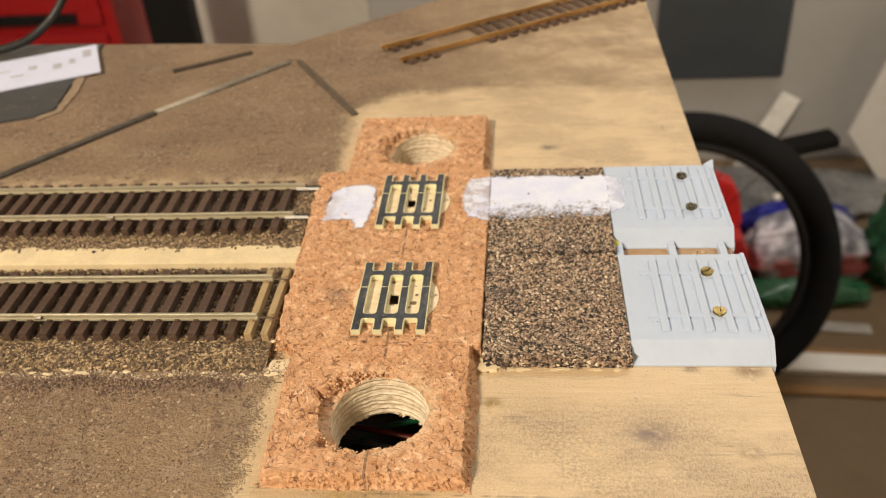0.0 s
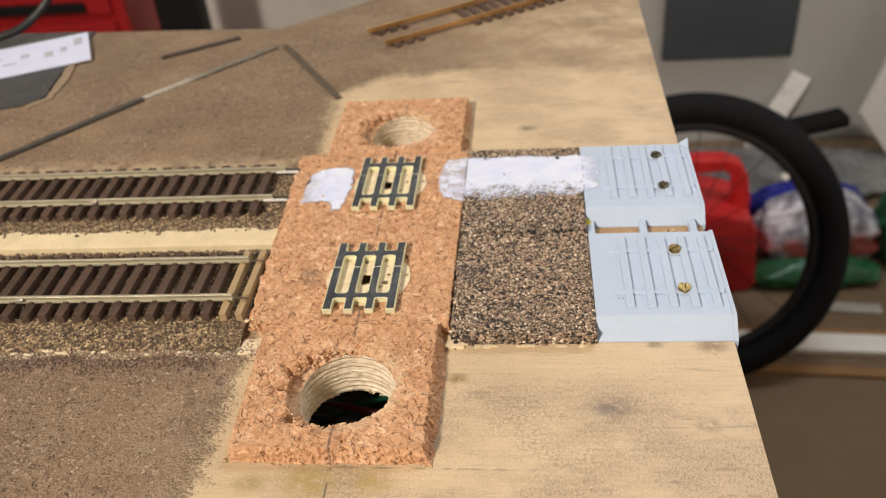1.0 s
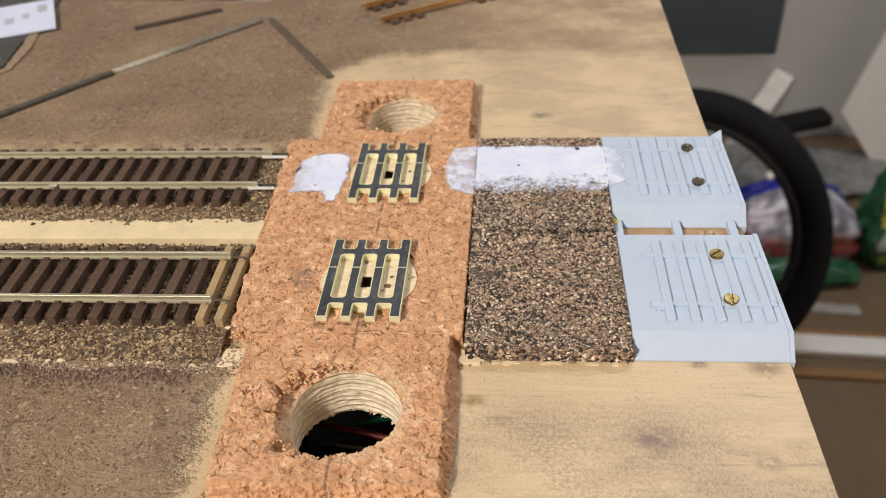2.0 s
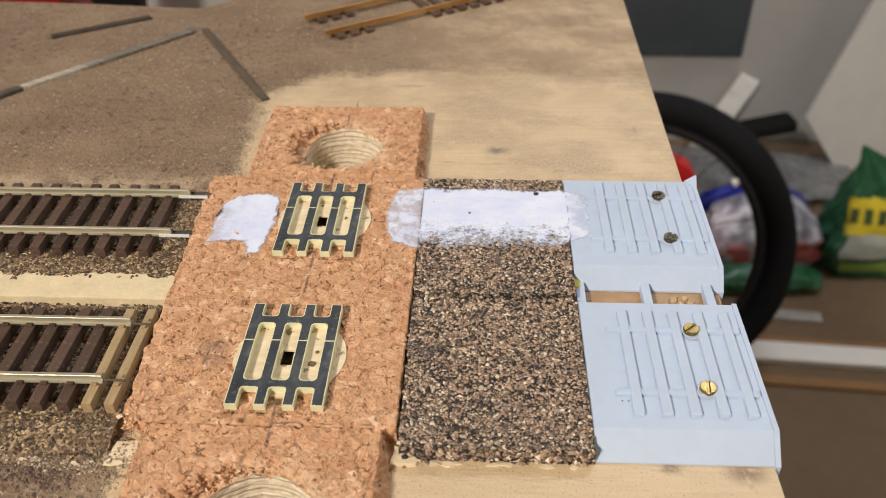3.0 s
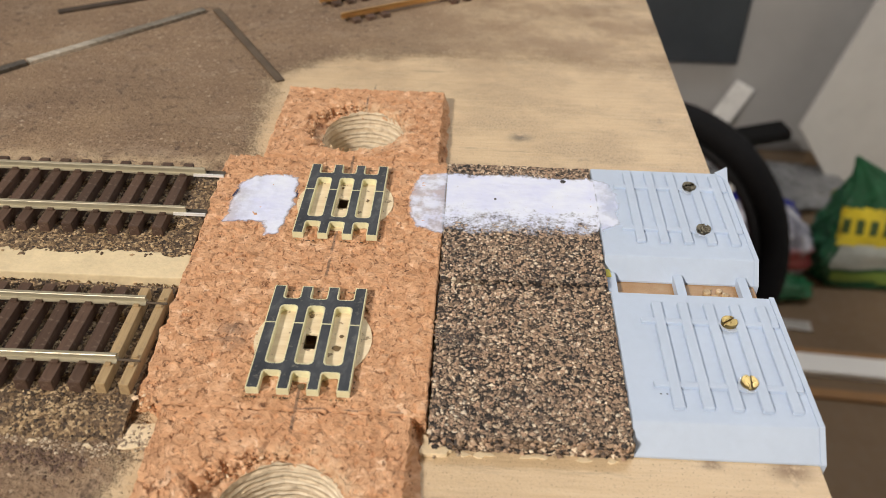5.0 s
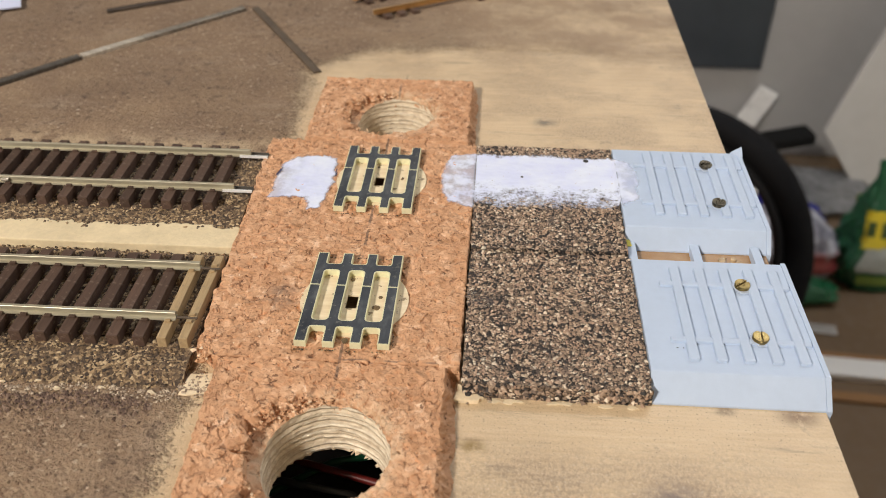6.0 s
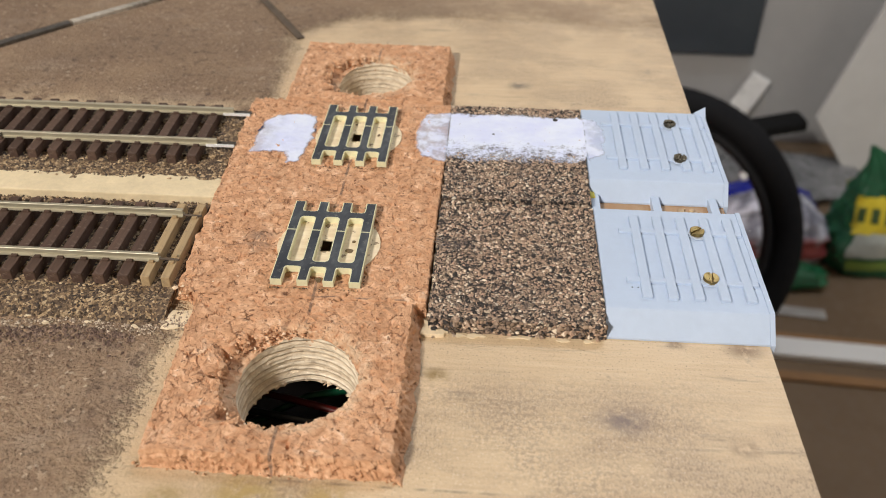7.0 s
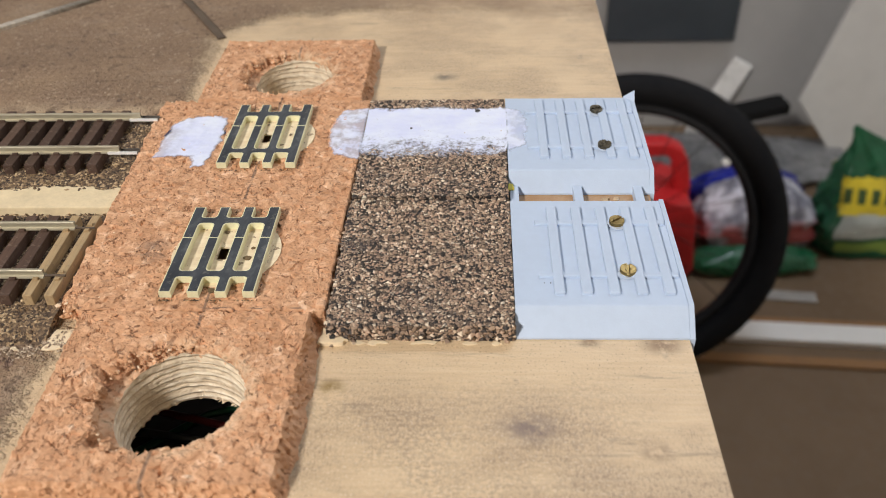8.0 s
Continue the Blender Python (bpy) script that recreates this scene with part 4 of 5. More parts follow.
def cork_flakes():
    """Torn flakes along the cork's cut edges and round the drilled holes."""
    def rim(cx, cy, r):
        def place(rng, count):
            a = rng.uniform(1.7, 4.4, count)
            d = r + np.abs(rng.normal(0, 0.8, count)) - 0.1 + 3.4 * np.clip(-np.cos(a), 0, 1)
            return np.stack([cx + d * np.cos(a), cy + d * np.sin(a), 4.35 + rng.uniform(-0.5, 0.2, count)], 1)
        return place

    def corner(rng, count):
        return np.stack([-28.4 + rng.normal(0, 1.1, count), -78.2 + rng.normal(0, 0.8, count), rng.uniform(1.5, 4.6, count)], 1)

    def foot(rng, count):
        x = rng.uniform(-26, 24, count)
        return np.stack([x, -124.3 + rng.normal(0, 0.4, count), rng.uniform(0.1, 0.6, count)], 1)

    def face(rng, count):
        x, y = rng.uniform(-33, 25, count), rng.uniform(-78, 12, count)
        keep = ((np.abs(x) > 13) | (np.abs(y + 34.5) < 8)) & ((y < -27) | (y > 6))
        return np.stack([x, y, np.full(count, 4.5)], 1)[keep]

    def inner(cx, cy, r):
        def place(rng, count):
            a = rng.uniform(1.6, 4.9, count)
            z = rng.uniform(0.2, 4.3, count)
            d = r + 0.15 + 3.0 * np.clip(z / 1.4, 0, 1) * np.clip(-np.cos(a), 0, 1) - rng.uniform(0, 0.35, count)
            return np.stack([cx + d * np.cos(a), cy + d * np.sin(a), z], 1)
        return place

    near, far, wide = [ob for ob in scene.objects if ob.name.startswith("cork_sheet")]
    grains("torn_flake", GRAIN_CORK, near, 40, rim(*HOLES[0]), 0.25, 0.7, 71)
    grains("torn_flake", GRAIN_CORK, far, 50, rim(*HOLES[1]), 0.3, 0.9, 72)
    grains("inner_flake", GRAIN_CORK, near, 200, inner(*HOLES[0]), 0.4, 1.1, 76)
    grains("inner_flake", GRAIN_CORK, far, 150, inner(*HOLES[1]), 0.4, 1.1, 77)
    grains("torn_flake", GRAIN_CORK, wide, 60, corner, 0.6, 1.9, 73)
    grains("edge_flake", GRAIN_CORK, near, 50, foot, 0.3, 0.9, 74)
    grains("surface_flake", GRAIN_CORK, wide, 160, face, 0.25, 0.7, 75)


cork_flakes()


def mats():
    for y0, y1, x1, seed, label in ((-36.7, 13.2, 64.9, 3, "dark speckled cork granulate mat, part painted white"), (-83.4, -38.4, 65.0, 4, "dark speckled cork granulate mat by the board edge")):
        mat = thing("granulate_mat", label, "mat", "granulate mats")
        body = prism(ragged([(26.1, y0), (x1 - 0.3, y0), (x1 - 0.3, y1), (26.1, y1)], 0.45, 0.9, seed), 0.02, 4.1)
        part("mat_sheet", body, MAT, mat)
        n = int(2.9 * (x1 - 26.3) * (y1 - y0))
        grains("mat_grit", GRAIN_DARK, mat, n, spread(26.1, x1 - 0.4, y0 + (0.45 if y1 > 0 else 0.2), y1 - (0.2 if y1 > 0 else 0.45), lambda x, y: 4.0 + 0.35 * np.exp(-((y + 38.9) / 0.9) ** 2) * (y < -37)), 0.45, 1.22, seed)
        edge = y1 if y1 > 0 else y0
        rim = lambda rng, c: np.stack([rng.uniform(26.4, x1 - 0.4, c), np.full(c, edge) + rng.normal(0, 0.25, c), rng.uniform(0.3, 3.8, c)], 1)
        if y1 < 0:
            joint = lambda rng, c: np.stack([rng.uniform(27, x1 - 1, c), y1 - 0.1 + rng.normal(0, 0.12, c), rng.uniform(3.8, 4.6, c)], 1)
            grains("joint_grit", GRAIN_PALE, mat, 46, joint, 0.5, 1.1, seed + 40)
        grains("edge_grit", GRAIN_DARK, mat, 260, rim, 0.7, 1.5, seed + 20)


mats()

# ---------------------------------------------------------------- the two tracks
END = -35.6          # where beds stop short of the cork
LEFT = -215.0


def bed_height(y, a, b, near):
    """The bed's top across the track, between y=a (near) and y=b (far)."""
    up = np.clip((y - a) / (8.0 if near else 2.5), 0, 1) * np.clip((b - y) / (2.2 if near else 3.5), 0, 1)
    return 2.5 * up ** 0.6 - 0.75 * np.clip((up - 0.6) / 0.4, 0, 1)


def ballast(a, b, near, seed, label):
    bed = thing("ballast_bed", label, "ballast bed", "ballast beds")
    bm = bmesh.new()
    ys = np.linspace(a, b, 26)
    xs = np.linspace(LEFT, END, 120)
    grid = []
    for x in xs:
        row = []
        for y in ys:
            lean = (y + 79) / 91 * -3.2 + 3.0 if x == xs[-1] else 0
            e = 1.0 * wobble(x, 0, seed, 3.0) if y in (ys[0], ys[-1]) else 0
            row.append(bm.verts.new((x + lean, y + e, float(bed_height(y, a, b, near)) + 0.25 * wobble(x, y, seed, 1.6) + 0.02)))
        grid.append(row)
    for i in range(len(xs) - 1):
        for k in range(len(ys) - 1):
            bm.faces.new((grid[i][k], grid[i + 1][k], grid[i + 1][k + 1], grid[i][k + 1]))
    low = [bm.verts.new((v.co.x, v.co.y, 0.0)) for v in grid[-1]]
    for k in range(len(ys) - 1):
        bm.faces.new((grid[-1][k], low[k], low[k + 1], grid[-1][k + 1]))
    part("bed", bm, BALLAST, bed)
    area = (b - a) * 130
    grains("bed_grit", GRAIN_WARM, bed, int(area * 1.5), spread(-165, END + 0.6, a + 0.3, b - 0.3, lambda x, y: bed_height(y, a, b, near) + 0.05), 0.35, 1.05, seed)


ballast(-31.8, 10.0, False, 11, "dark brown glued ballast under the far track")
ballast(-85.5, -39.6, True, 12, "dark brown glued ballast with a sloping shoulder")

def debris():
    heap = thing("ballast_debris", "loose pale and brown ballast crumbs along the shoulder", "debris", kind="stuff")

    def place(rng, count):
        x = rng.uniform(-160, -33, count)
        y = -86.2 - np.abs(rng.normal(0, 1.5, count)) + 0.8 + 0.9 * np.sin(x * 0.21)
        return np.stack([x, y, np.full(count, 0.15)], 1)

    def drift(rng, count):
        x, y = rng.uniform(-170, -30, count), rng.uniform(-135, -84, count)
        keep = rng.uniform(0, 1, count) < np.clip((-38 - x) / 22, 0.0, 1)
        return np.stack([x, y, np.full(count, 0.08)], 1)[keep]

    def lip(rng, count):
        x = rng.uniform(-165, -35, count)
        y = -31.8 - np.abs(rng.normal(0, 0.7, count)) * (1 + np.sin(x * 0.35) * np.sin(x * 0.11))
        return np.stack([x, y, np.full(count, 3.5)], 1)

    grains("shoulder_crumb", GRAIN_PALE, heap, 1250, place, 0.3, 0.85, 31)
    grains("board_crumb", GRAIN_EARTH, heap, 6500, drift, 0.25, 0.9, 32)

    def toe(rng, count):
        x = rng.uniform(-165, -37, count)
        y = -88.0 - np.abs(rng.normal(0, 2.6, count)) + 0.9 * np.sin(x * 0.21)
        return np.stack([x, y, np.full(count, 0.12)], 1)

    grains("toe_crumb", GRAIN_SOIL, heap, 1900, toe, 0.35, 1.25, 34)
    def ring(y):
        def place(rng, count):
            side = rng.integers(0, 4, count)
            u, v = rng.uniform(-1, 1, count), 1 + np.abs(rng.normal(0, 0.05, count))
            x = np.where(side < 2, u * 10.2, np.where(side == 2, 1, -1) * (9.6 + v))
            yy = np.where(side < 2, np.where(side == 0, -15.3 - v, 15.0 + v), u * 15.6)
            return np.stack([x, y + yy, np.full(count, 4.62)], 1)
        return place

    for k, y in enumerate((-60.0, -8.9)):
        grains("pad_crumb", GRAIN_WARM, heap, 170, ring(y), 0.2, 0.6, 51 + k)
    def torn(rng, count):
        left = rng.uniform(0, 1, count) < 0.9
        x = np.where(left, -29.5 + rng.normal(0, 2.6, count), 27.5 + rng.normal(0, 2.2, count))
        y = np.where(left, -84.5 + rng.normal(0, 2.0, count), -84.8 + rng.normal(0, 0.9, count))
        return np.stack([x, y, np.full(count, 0.35)], 1)

    grains("veneer_crumb", GRAIN_PALE, heap, 150, torn, 0.3, 1.0, 61)
    grains("strip_crumb", GRAIN_WARM, heap, 90, lip, 0.4, 1.3, 33)


debris()
far_edge = [(x, -31.5 + 1.6 * wobble(x, 0, 3, 5.0) + 1.1 * wobble(x, 0, 8, 1.6)) for x in np.arange(-32.6, LEFT, -0.8)]
tagged(part("filler_strip", prism([(LEFT, -40.2), (-31.9, -40.2)] + far_edge, 0.02, 3.5, None, 0.35), CREAM), "cream bare wood strip lying between the ballast beds", "strip")

RAIL_SECTION = [(-0.95, 0), (0.95, 0), (0.95, 0.28), (0.24, 0.5), (0.24, 1.25), (0.45, 1.36), (0.45, 1.82), (0.36, 1.9), (-0.36, 1.9), (-0.45, 1.82), (-0.45, 1.36), (-0.24, 1.25), (-0.24, 0.5), (-0.95, 0.28)]


def sleeper_mesh():
    bm = box(-1.3, 1.3, -15.4, 14.2, -1.3, 1.55, None, 0.18)
    for y in (-8.95, 8.95):
        for s in (-1, 1):
            box(-0.75, 0.75, y + s * 1.15 - 0.35, y + s * 1.15 + 0.35, 1.5, 2.1, bm, 0.1)
    return bm


SHARED = {}


def track(name, y_far, ends, first, pitch, label, tan, joiner):
    tr = thing(name, label, "model track", "model tracks", at=(0, y_far * MM, 3.05 * MM))
    xs = [(x, True) for x in tan] + [(first - pitch * k + 0.25 * wobble(k, y_far, 0, 1.7), False) for k in range(30)]
    for x, pale in xs:
        turn = pose(x * MM, 0, 0, 0, 0, 1.6 * wobble(x, y_far, 2, 2.3))
        key = "tan" if pale else "brown"
        if key not in SHARED:
            ob = part("sleeper", sleeper_mesh(), SLEEPER_TAN if pale else SLEEPER, tr)
            SHARED[key] = ob
            ob.matrix_basis = turn
        else:
            ob = again(SHARED[key], "sleeper", turn, tr)
        if pale:
            ob.matrix_basis = ob.matrix_basis @ Matrix.Diagonal((0.78, 1, 1, 1))
            ob["label"] = "bare pale wooden sleeper"
    for s, end in zip((1, -1), ends):
        path = [(x, s * 8.95 + 0.12 * wobble(x, s * 9, y_far, 30), 1.55) for x in np.linspace(LEFT, end, 24)]
        rail = part("rail", sweep(path, RAIL_SECTION), RAIL, tr)
        if s < 0:
            # a lump of solder on the near rail's side
            spot = -102.4 if not joiner else -101.2
            bm = bmesh.new()
            bmesh.ops.create_icosphere(bm, subdivisions=2, radius=1.0)
            for v in bm.verts:
                v.co = Vector((spot + v.co.x * (1.5 + 1.0 * wobble(*v.co, 0.6)), s * 8.95 - 0.65 + v.co.y * 0.6, 2.6 + v.co.z * (0.5 + 0.4 * wobble(*v.co, 0.5))))
            part("solder_lump", bm, RAIL_PALE, rail, "bright lump of solder")
        if joiner:
            y = s * 8.95
            bm = box(end - 3.0, end + 5.0, y - 1.0, y + 1.0, 1.5, 1.64)
            box(end - 3.0, end + 5.0, y + 0.92, y + 1.12, 1.5, 2.05, bm)
            joint = part("rail_joiner", bm, RAIL_DULL, tr, "folded metal rail joiner")
            # only the near lip takes the near-white tone that stands for its glint
            lip = box(end - 3.0, end + 5.0, y - 1.2, y - 0.98, 1.5, 2.1)
            box(end - 3.0, end + 5.0, y - 1.2, y - 0.7, 2.04, 2.16, lip)
            part("joiner_lip", lip, GLINT_STEEL, joint, "joiner lip with its glint in the colour")
        else:
            part("wire_link", tube([(end - 1, s * 8.95, 1.8), (end + 2.0, s * 8.8, 1.75), (end + 4.6, s * 8.9, 1.7)], 0.28, None, False, 8), STRIP_BROWN, tr)
    return tr


track("model_track", -7.0, (-38.2, -38.4), -44.2, 5.62, "model railway track with brown sleepers and metal joiners", (), True)
track("model_track", -59.4, (-37.6, -37.9), -44.7, 5.45, "model railway track ending in two bare wooden sleepers", (-34.6, -39.5), False)


# ---------------------------------------------------------------- the printed track bases
def screw(x, y, z, turn, r=1.75, metal=None):
    sc = thing("screw", "brass slotted screw driven into the plastic base", "screw", "brass screws", at=(x * MM, y * MM, z * MM))
    sc.rotation_euler = (radians(random.uniform(-4, 4)), radians(random.uniform(-4, 4)), radians(turn))
    bm = bmesh.new()
    n, rows = 28, [(0.55, -3.5), (0.6, 0.0), (r * 0.97, 0.0), (r, 0.15), (r, 0.55)]
    grid = [[bm.verts.new((q * math.cos(2 * math.pi * k / n), q * math.sin(2 * math.pi * k / n), zz)) for k in range(n)] for q, zz in rows]
    for j in range(len(rows) - 1):
        for k in range(n):
            bm.faces.new((grid[j][k], grid[j][(k + 1) % n], grid[j + 1][(k + 1) % n], grid[j + 1][k]))
    bm.faces.new(grid[-1])
    for s in (1, -1):
        arc = [(math.cos(a) * r, math.sin(a) * r) for a in np.linspace(0.16, math.pi - 0.16, 16)]
        prism([(x1, s * y1) for x1, y1 in arc], 0.5, 0.95, bm, 0.12)
    part("screw_head", bm, metal or BRASS, sc)
    halo = [(q * r * (1.35 + 0.22 * wobble(q, p, x, 0.5)), p * r * (1.35 + 0.22 * wobble(q, p, x, 0.5))) for q, p in ring_points(0.15, -0.12, 1.0, 24)]
    part("glue_ring", prism(halo, -0.35, -0.02, None, 0.12), GLUE, sc, "glossy ring of dried clear glue")


def track_base(y_top, y_shoulder, y_toe, label, bars_y, rails_y):
    base = thing("plastic_plate", label, "track base", "printed track bases")
    x0, x1 = 64.9, 100.2
    bm = bmesh.new()
    prof = [(y_top, 0.03), (y_top, 4.7), (y_top - 0.3, 5.0), (y_shoulder + 0.2, 5.0), (y_shoulder - 0.2, 4.85), (y_toe, 0.5), (y_toe, 0.03)]
    a = [bm.verts.new((x0, y, z)) for y, z in prof]
    b = [bm.verts.new((x1, y, z)) for y, z in prof]
    bm.faces.new(a)
    bm.faces.new(b[::-1])
    for k in range(len(prof)):
        bm.faces.new((a[k], b[k], b[(k + 1) % len(prof)], a[(k + 1) % len(prof)]))
    part("base_plate", bm, PLASTIC, base)
    # the thin flange over the board's edge
    bm = bmesh.new()
    prof = [(y_top, -6.0), (y_top, 5.25), (y_shoulder, 5.25), (y_toe - 0.3, 0.6), (y_toe - 0.3, -6.0)]
    a = [bm.verts.new((100.23, y, z)) for y, z in prof]
    b = [bm.verts.new((101.3, y, z)) for y, z in prof]
    bm.faces.new(a)
    bm.faces.new(b[::-1])
    for k in range(len(prof)):
        bm.faces.new((a[k], b[k], b[(k + 1) % len(prof)], a[(k + 1) % len(prof)]))
    part("flange", bm, PLASTIC, base)
    for i in range(5):
        x = 74.2 + 5.72 * i
        part("sleeper_bar", box(x - 1.05, x + 1.2, bars_y[1], bars_y[0], 4.6, 5.85, None, 0.28), PLASTIC, base)
    for y in rails_y:
        part("rail_strip", box(70.2, 99.8, y - 0.75, y + 0.75, 4.6, 5.70, None, 0.25), PLASTIC, base)
    return base


far_base = track_base(12.2, -26.2, -30.2, "pale grey printed plastic track base with ribs", (9.8, -21.0), (3.2, -15.4))
near_base = track_base(-39.9, -78.0, -83.0, "pale grey printed plastic track base with struts", (-43.6, -74.9), (-49.6, -68.6))
bm = prism([(98.6, 12.2), (101.3, 12.2), (101.3, 8.4)], 4.9, 5.3)
for v in bm.verts:
    if v.co.x > 101 and v.co.y > 12 and v.co.z > 5.2:
        v.co.z, v.co.x, v.co.y = 6.9, 101.7, 12.8
part("corner_tab", bm, PLASTIC, far_base)
for x in (65.1, 80.9, 95.8):
    part("strut", box(x, x + 2.2, -40.2, -29.6, 0.03, 2.3, None, 0.15), PLASTIC, near_base)
screw(89.9, 3.4, 5.55, 20, metal=BRASS_DULL)
screw(90.1, -15.7, 5.55, 62, metal=BRASS_DULL)
screw(89.0, -49.9, 5.55, 38)
screw(89.2, -67.7, 5.5, 84)


# ---------------------------------------------------------------- white paint
def paint(points, heights, seed, label, soft=3.0, thin=lambda x, y: 1.0, sheer=lambda x, y: 0.0):
    """A thin skin of paint over an outline; 'cover' falls off towards its border."""
    xs, ys = [p[0] for p in points], [p[1] for p in points]
    x0, x1, y0, y1 = min(xs) - 1, max(xs) + 1, min(ys) - 1, max(ys) + 1
    nx, ny = int((x1 - x0) / 0.55), int((y1 - y0) / 0.55)

    def depth(x, y):
        best, inside = 1e9, False
        n = len(points)
        for i in range(n):
            (ax, ay), (bx, by) = points[i], points[(i + 1) % n]
            if (ay > y) != (by > y) and x < ax + (y - ay) / (by - ay) * (bx - ax):
                inside = not inside
            vx, vy = bx - ax, by - ay
            t = max(0, min(1, ((x - ax) * vx + (y - ay) * vy) / (vx * vx + vy * vy)))
            best = min(best, math.hypot(x - ax - t * vx, y - ay - t * vy))
        return best if inside else -best

    bm = bmesh.new()
    layer = bm.verts.layers.float.new("cover")
    film = bm.verts.layers.float.new("film")
    grid = {}
    for i in range(nx + 1):
        for j in range(ny + 1):
            x, y = x0 + (x1 - x0) * i / nx, y0 + (y1 - y0) * j / ny
            d = depth(x, y) + 0.9 * wobble(x, y, seed, 3.0) + 0.5 * wobble(x, y, seed + 3, 1.1)
            if d > -0.8:
                z = heights(x, y) + 0.10 * min(1.0, max(0.0, d)) + 0.08 * wobble(x, y * 2.5, seed, 2.0)
                v = bm.verts.new((x, y, z))
                v[film] = sheer(x, y)
                v[layer] = min(1.0, max(0.0, 0.12 + d / soft)) * thin(x, y)
                grid[i, j] = v
    for (i, j), v in grid.items():
        if all(k in grid for k in ((i + 1, j), (i + 1, j + 1), (i, j + 1))):
            bm.faces.new((v, grid[i + 1, j], grid[i + 1, j + 1], grid[i, j + 1]))
    return tagged(part("paint_patch", bm, PAINT, smooth=True), label, "paint patch", "white paint patches")


small_patch = paint([(-28.6, -2.4), (-24.4, 3.0), (-17.5, 3.8), (-12.8, 2.8), (-12.2, -10), (-13.8, -23.4), (-17.6, -24.4), (-18.8, -18.8), (-29.0, -19.4)], lambda x, y: 4.70 + 0.45 * max(-0.12, CHIPS.at(x, y)[0]), 2.0, "thick white paint patch daubed on the cork", 3.4, sheer=lambda x, y: min(1.0, max(0.66, 0.66 + (x + 27) * 0.06)))


def over(x, y):
    if x < 25.9:
        return 4.70 + 0.45 * max(-0.12, CHIPS.at(x, y)[0])
    return 4.52 if x < 64.8 else 5.10


def thinness(x, y):
    if x < 25.9 or x > 65.3:
        return 1.0
    if y < -9:
        return max(0.16, 0.70 + (y + 9) * 0.036)
    return min(1.0, 0.70 + (y + 9) * 0.06)


broad_patch = paint([(16.6, -3), (18.4, 6.4), (26.5, 8.4), (36, 7.6), (46, 8.8), (56, 7.6), (64, 8.0), (69.5, 4.0), (71.0, -4), (70.0, -14.5), (63, -20.0), (50, -21.8), (40, -21.4), (30, -22.4), (25.8, -20.4), (19.0, -18.0), (16.2, -10)], over, 5.0, "broad white paint patch across cork, mat and plastic", 3.4, thinness, lambda x, y: 0.48 if x < 25.9 else (max(0.35, 0.75 - 0.06 * (x - 65.3)) if x > 65.3 else 0.0))


def small_marks():
    navy = plain("navy ink", (0.025, 0.025, 0.085), 0.5, vary=0.3)
    part("ink_edge", prism(ragged([(-29.0, -7.4), (-28.2, -7.6), (-27.2, -3.0), (-28.0, -2.0)], 0.25, 0.7, 2), 4.52, 4.64), navy, small_patch, "dark navy ink beside the paint")
    part("ink_edge", prism(ragged([(-12.9, -6.8), (-12.3, -7.0), (-12.1, -3.8), (-12.7, -3.2)], 0.25, 0.7, 5), 4.52, 4.64), navy, small_patch, "dark navy ink beside the paint")
    black = plain("black grit", (0.03, 0.028, 0.028), 0.7)
    for x, y, r in ((38.9, -4.2, 0.34), (57.0, 5.4, 0.75)):
        bm = prism(ragged(ring_points(x, y, r, 9), 0.08, 0.3, x), 4.4, 4.78)
        part("speck", bm, black, broad_patch, "black speck")
    yellow = plain("yellow paint", (0.62, 0.55, 0.04), 0.5, vary=0.2)
    part("paint_dab", prism(ragged([(64.6, -31.6), (66.2, -31.4), (66.0, -28.8), (64.8, -28.6)], 0.15, 0.5), 2.2, 2.5), yellow, near_base, "yellow dab of paint")
    for x, y in ((71.3, -70.9), (72.6, -70.9)):
        part("speck", prism(ring_points(x, y, 0.17, 8), 4.98, 5.05), black, near_base)
    glue = plain("dried clear glue", (0.50, 0.37, 0.22), 0.15, vary=0.45, scale=700, relief=0.0004, bump_scale=700)
    for x, y, r in ((88.6, -33.2, 0.9), (90.2, -34.6, 0.6), (91.4, -32.6, 0.8), (92.9, -34.0, 0.7), (87.0, -34.8, 0.5), (89.7, -32.0, 0.4)):
        tagged(part("glue_blob", prism(ragged(ring_points(x, y, r, 12), 0.5, 0.4, x), 0.02, 0.3 + 0.5 * r, None, 0.15), glue), "small dried glue blob between the plastic plates", "glue blob", "glue blobs")
    pale = plain("torn pale veneer", (0.80, 0.67, 0.46), 0.7, vary=0.15, scale=300)
    for line, z in (([(24.4, -85.3), (29.6, -85.1), (30.6, -84.0), (28.0, -82.6), (25.0, -80.6)], 1.0), ([(-32.6, -87.0), (-26.6, -86.4), (-26.8, -80.4), (-31.8, -80.8)], 0.4)):
        tagged(part("veneer_chip", prism(ragged(line, 0.4, 0.7, z), 0.02, z, None, 0.12), pale), "pale torn veneer patch beside the cork", "veneer chip", "veneer chips")


small_marks()


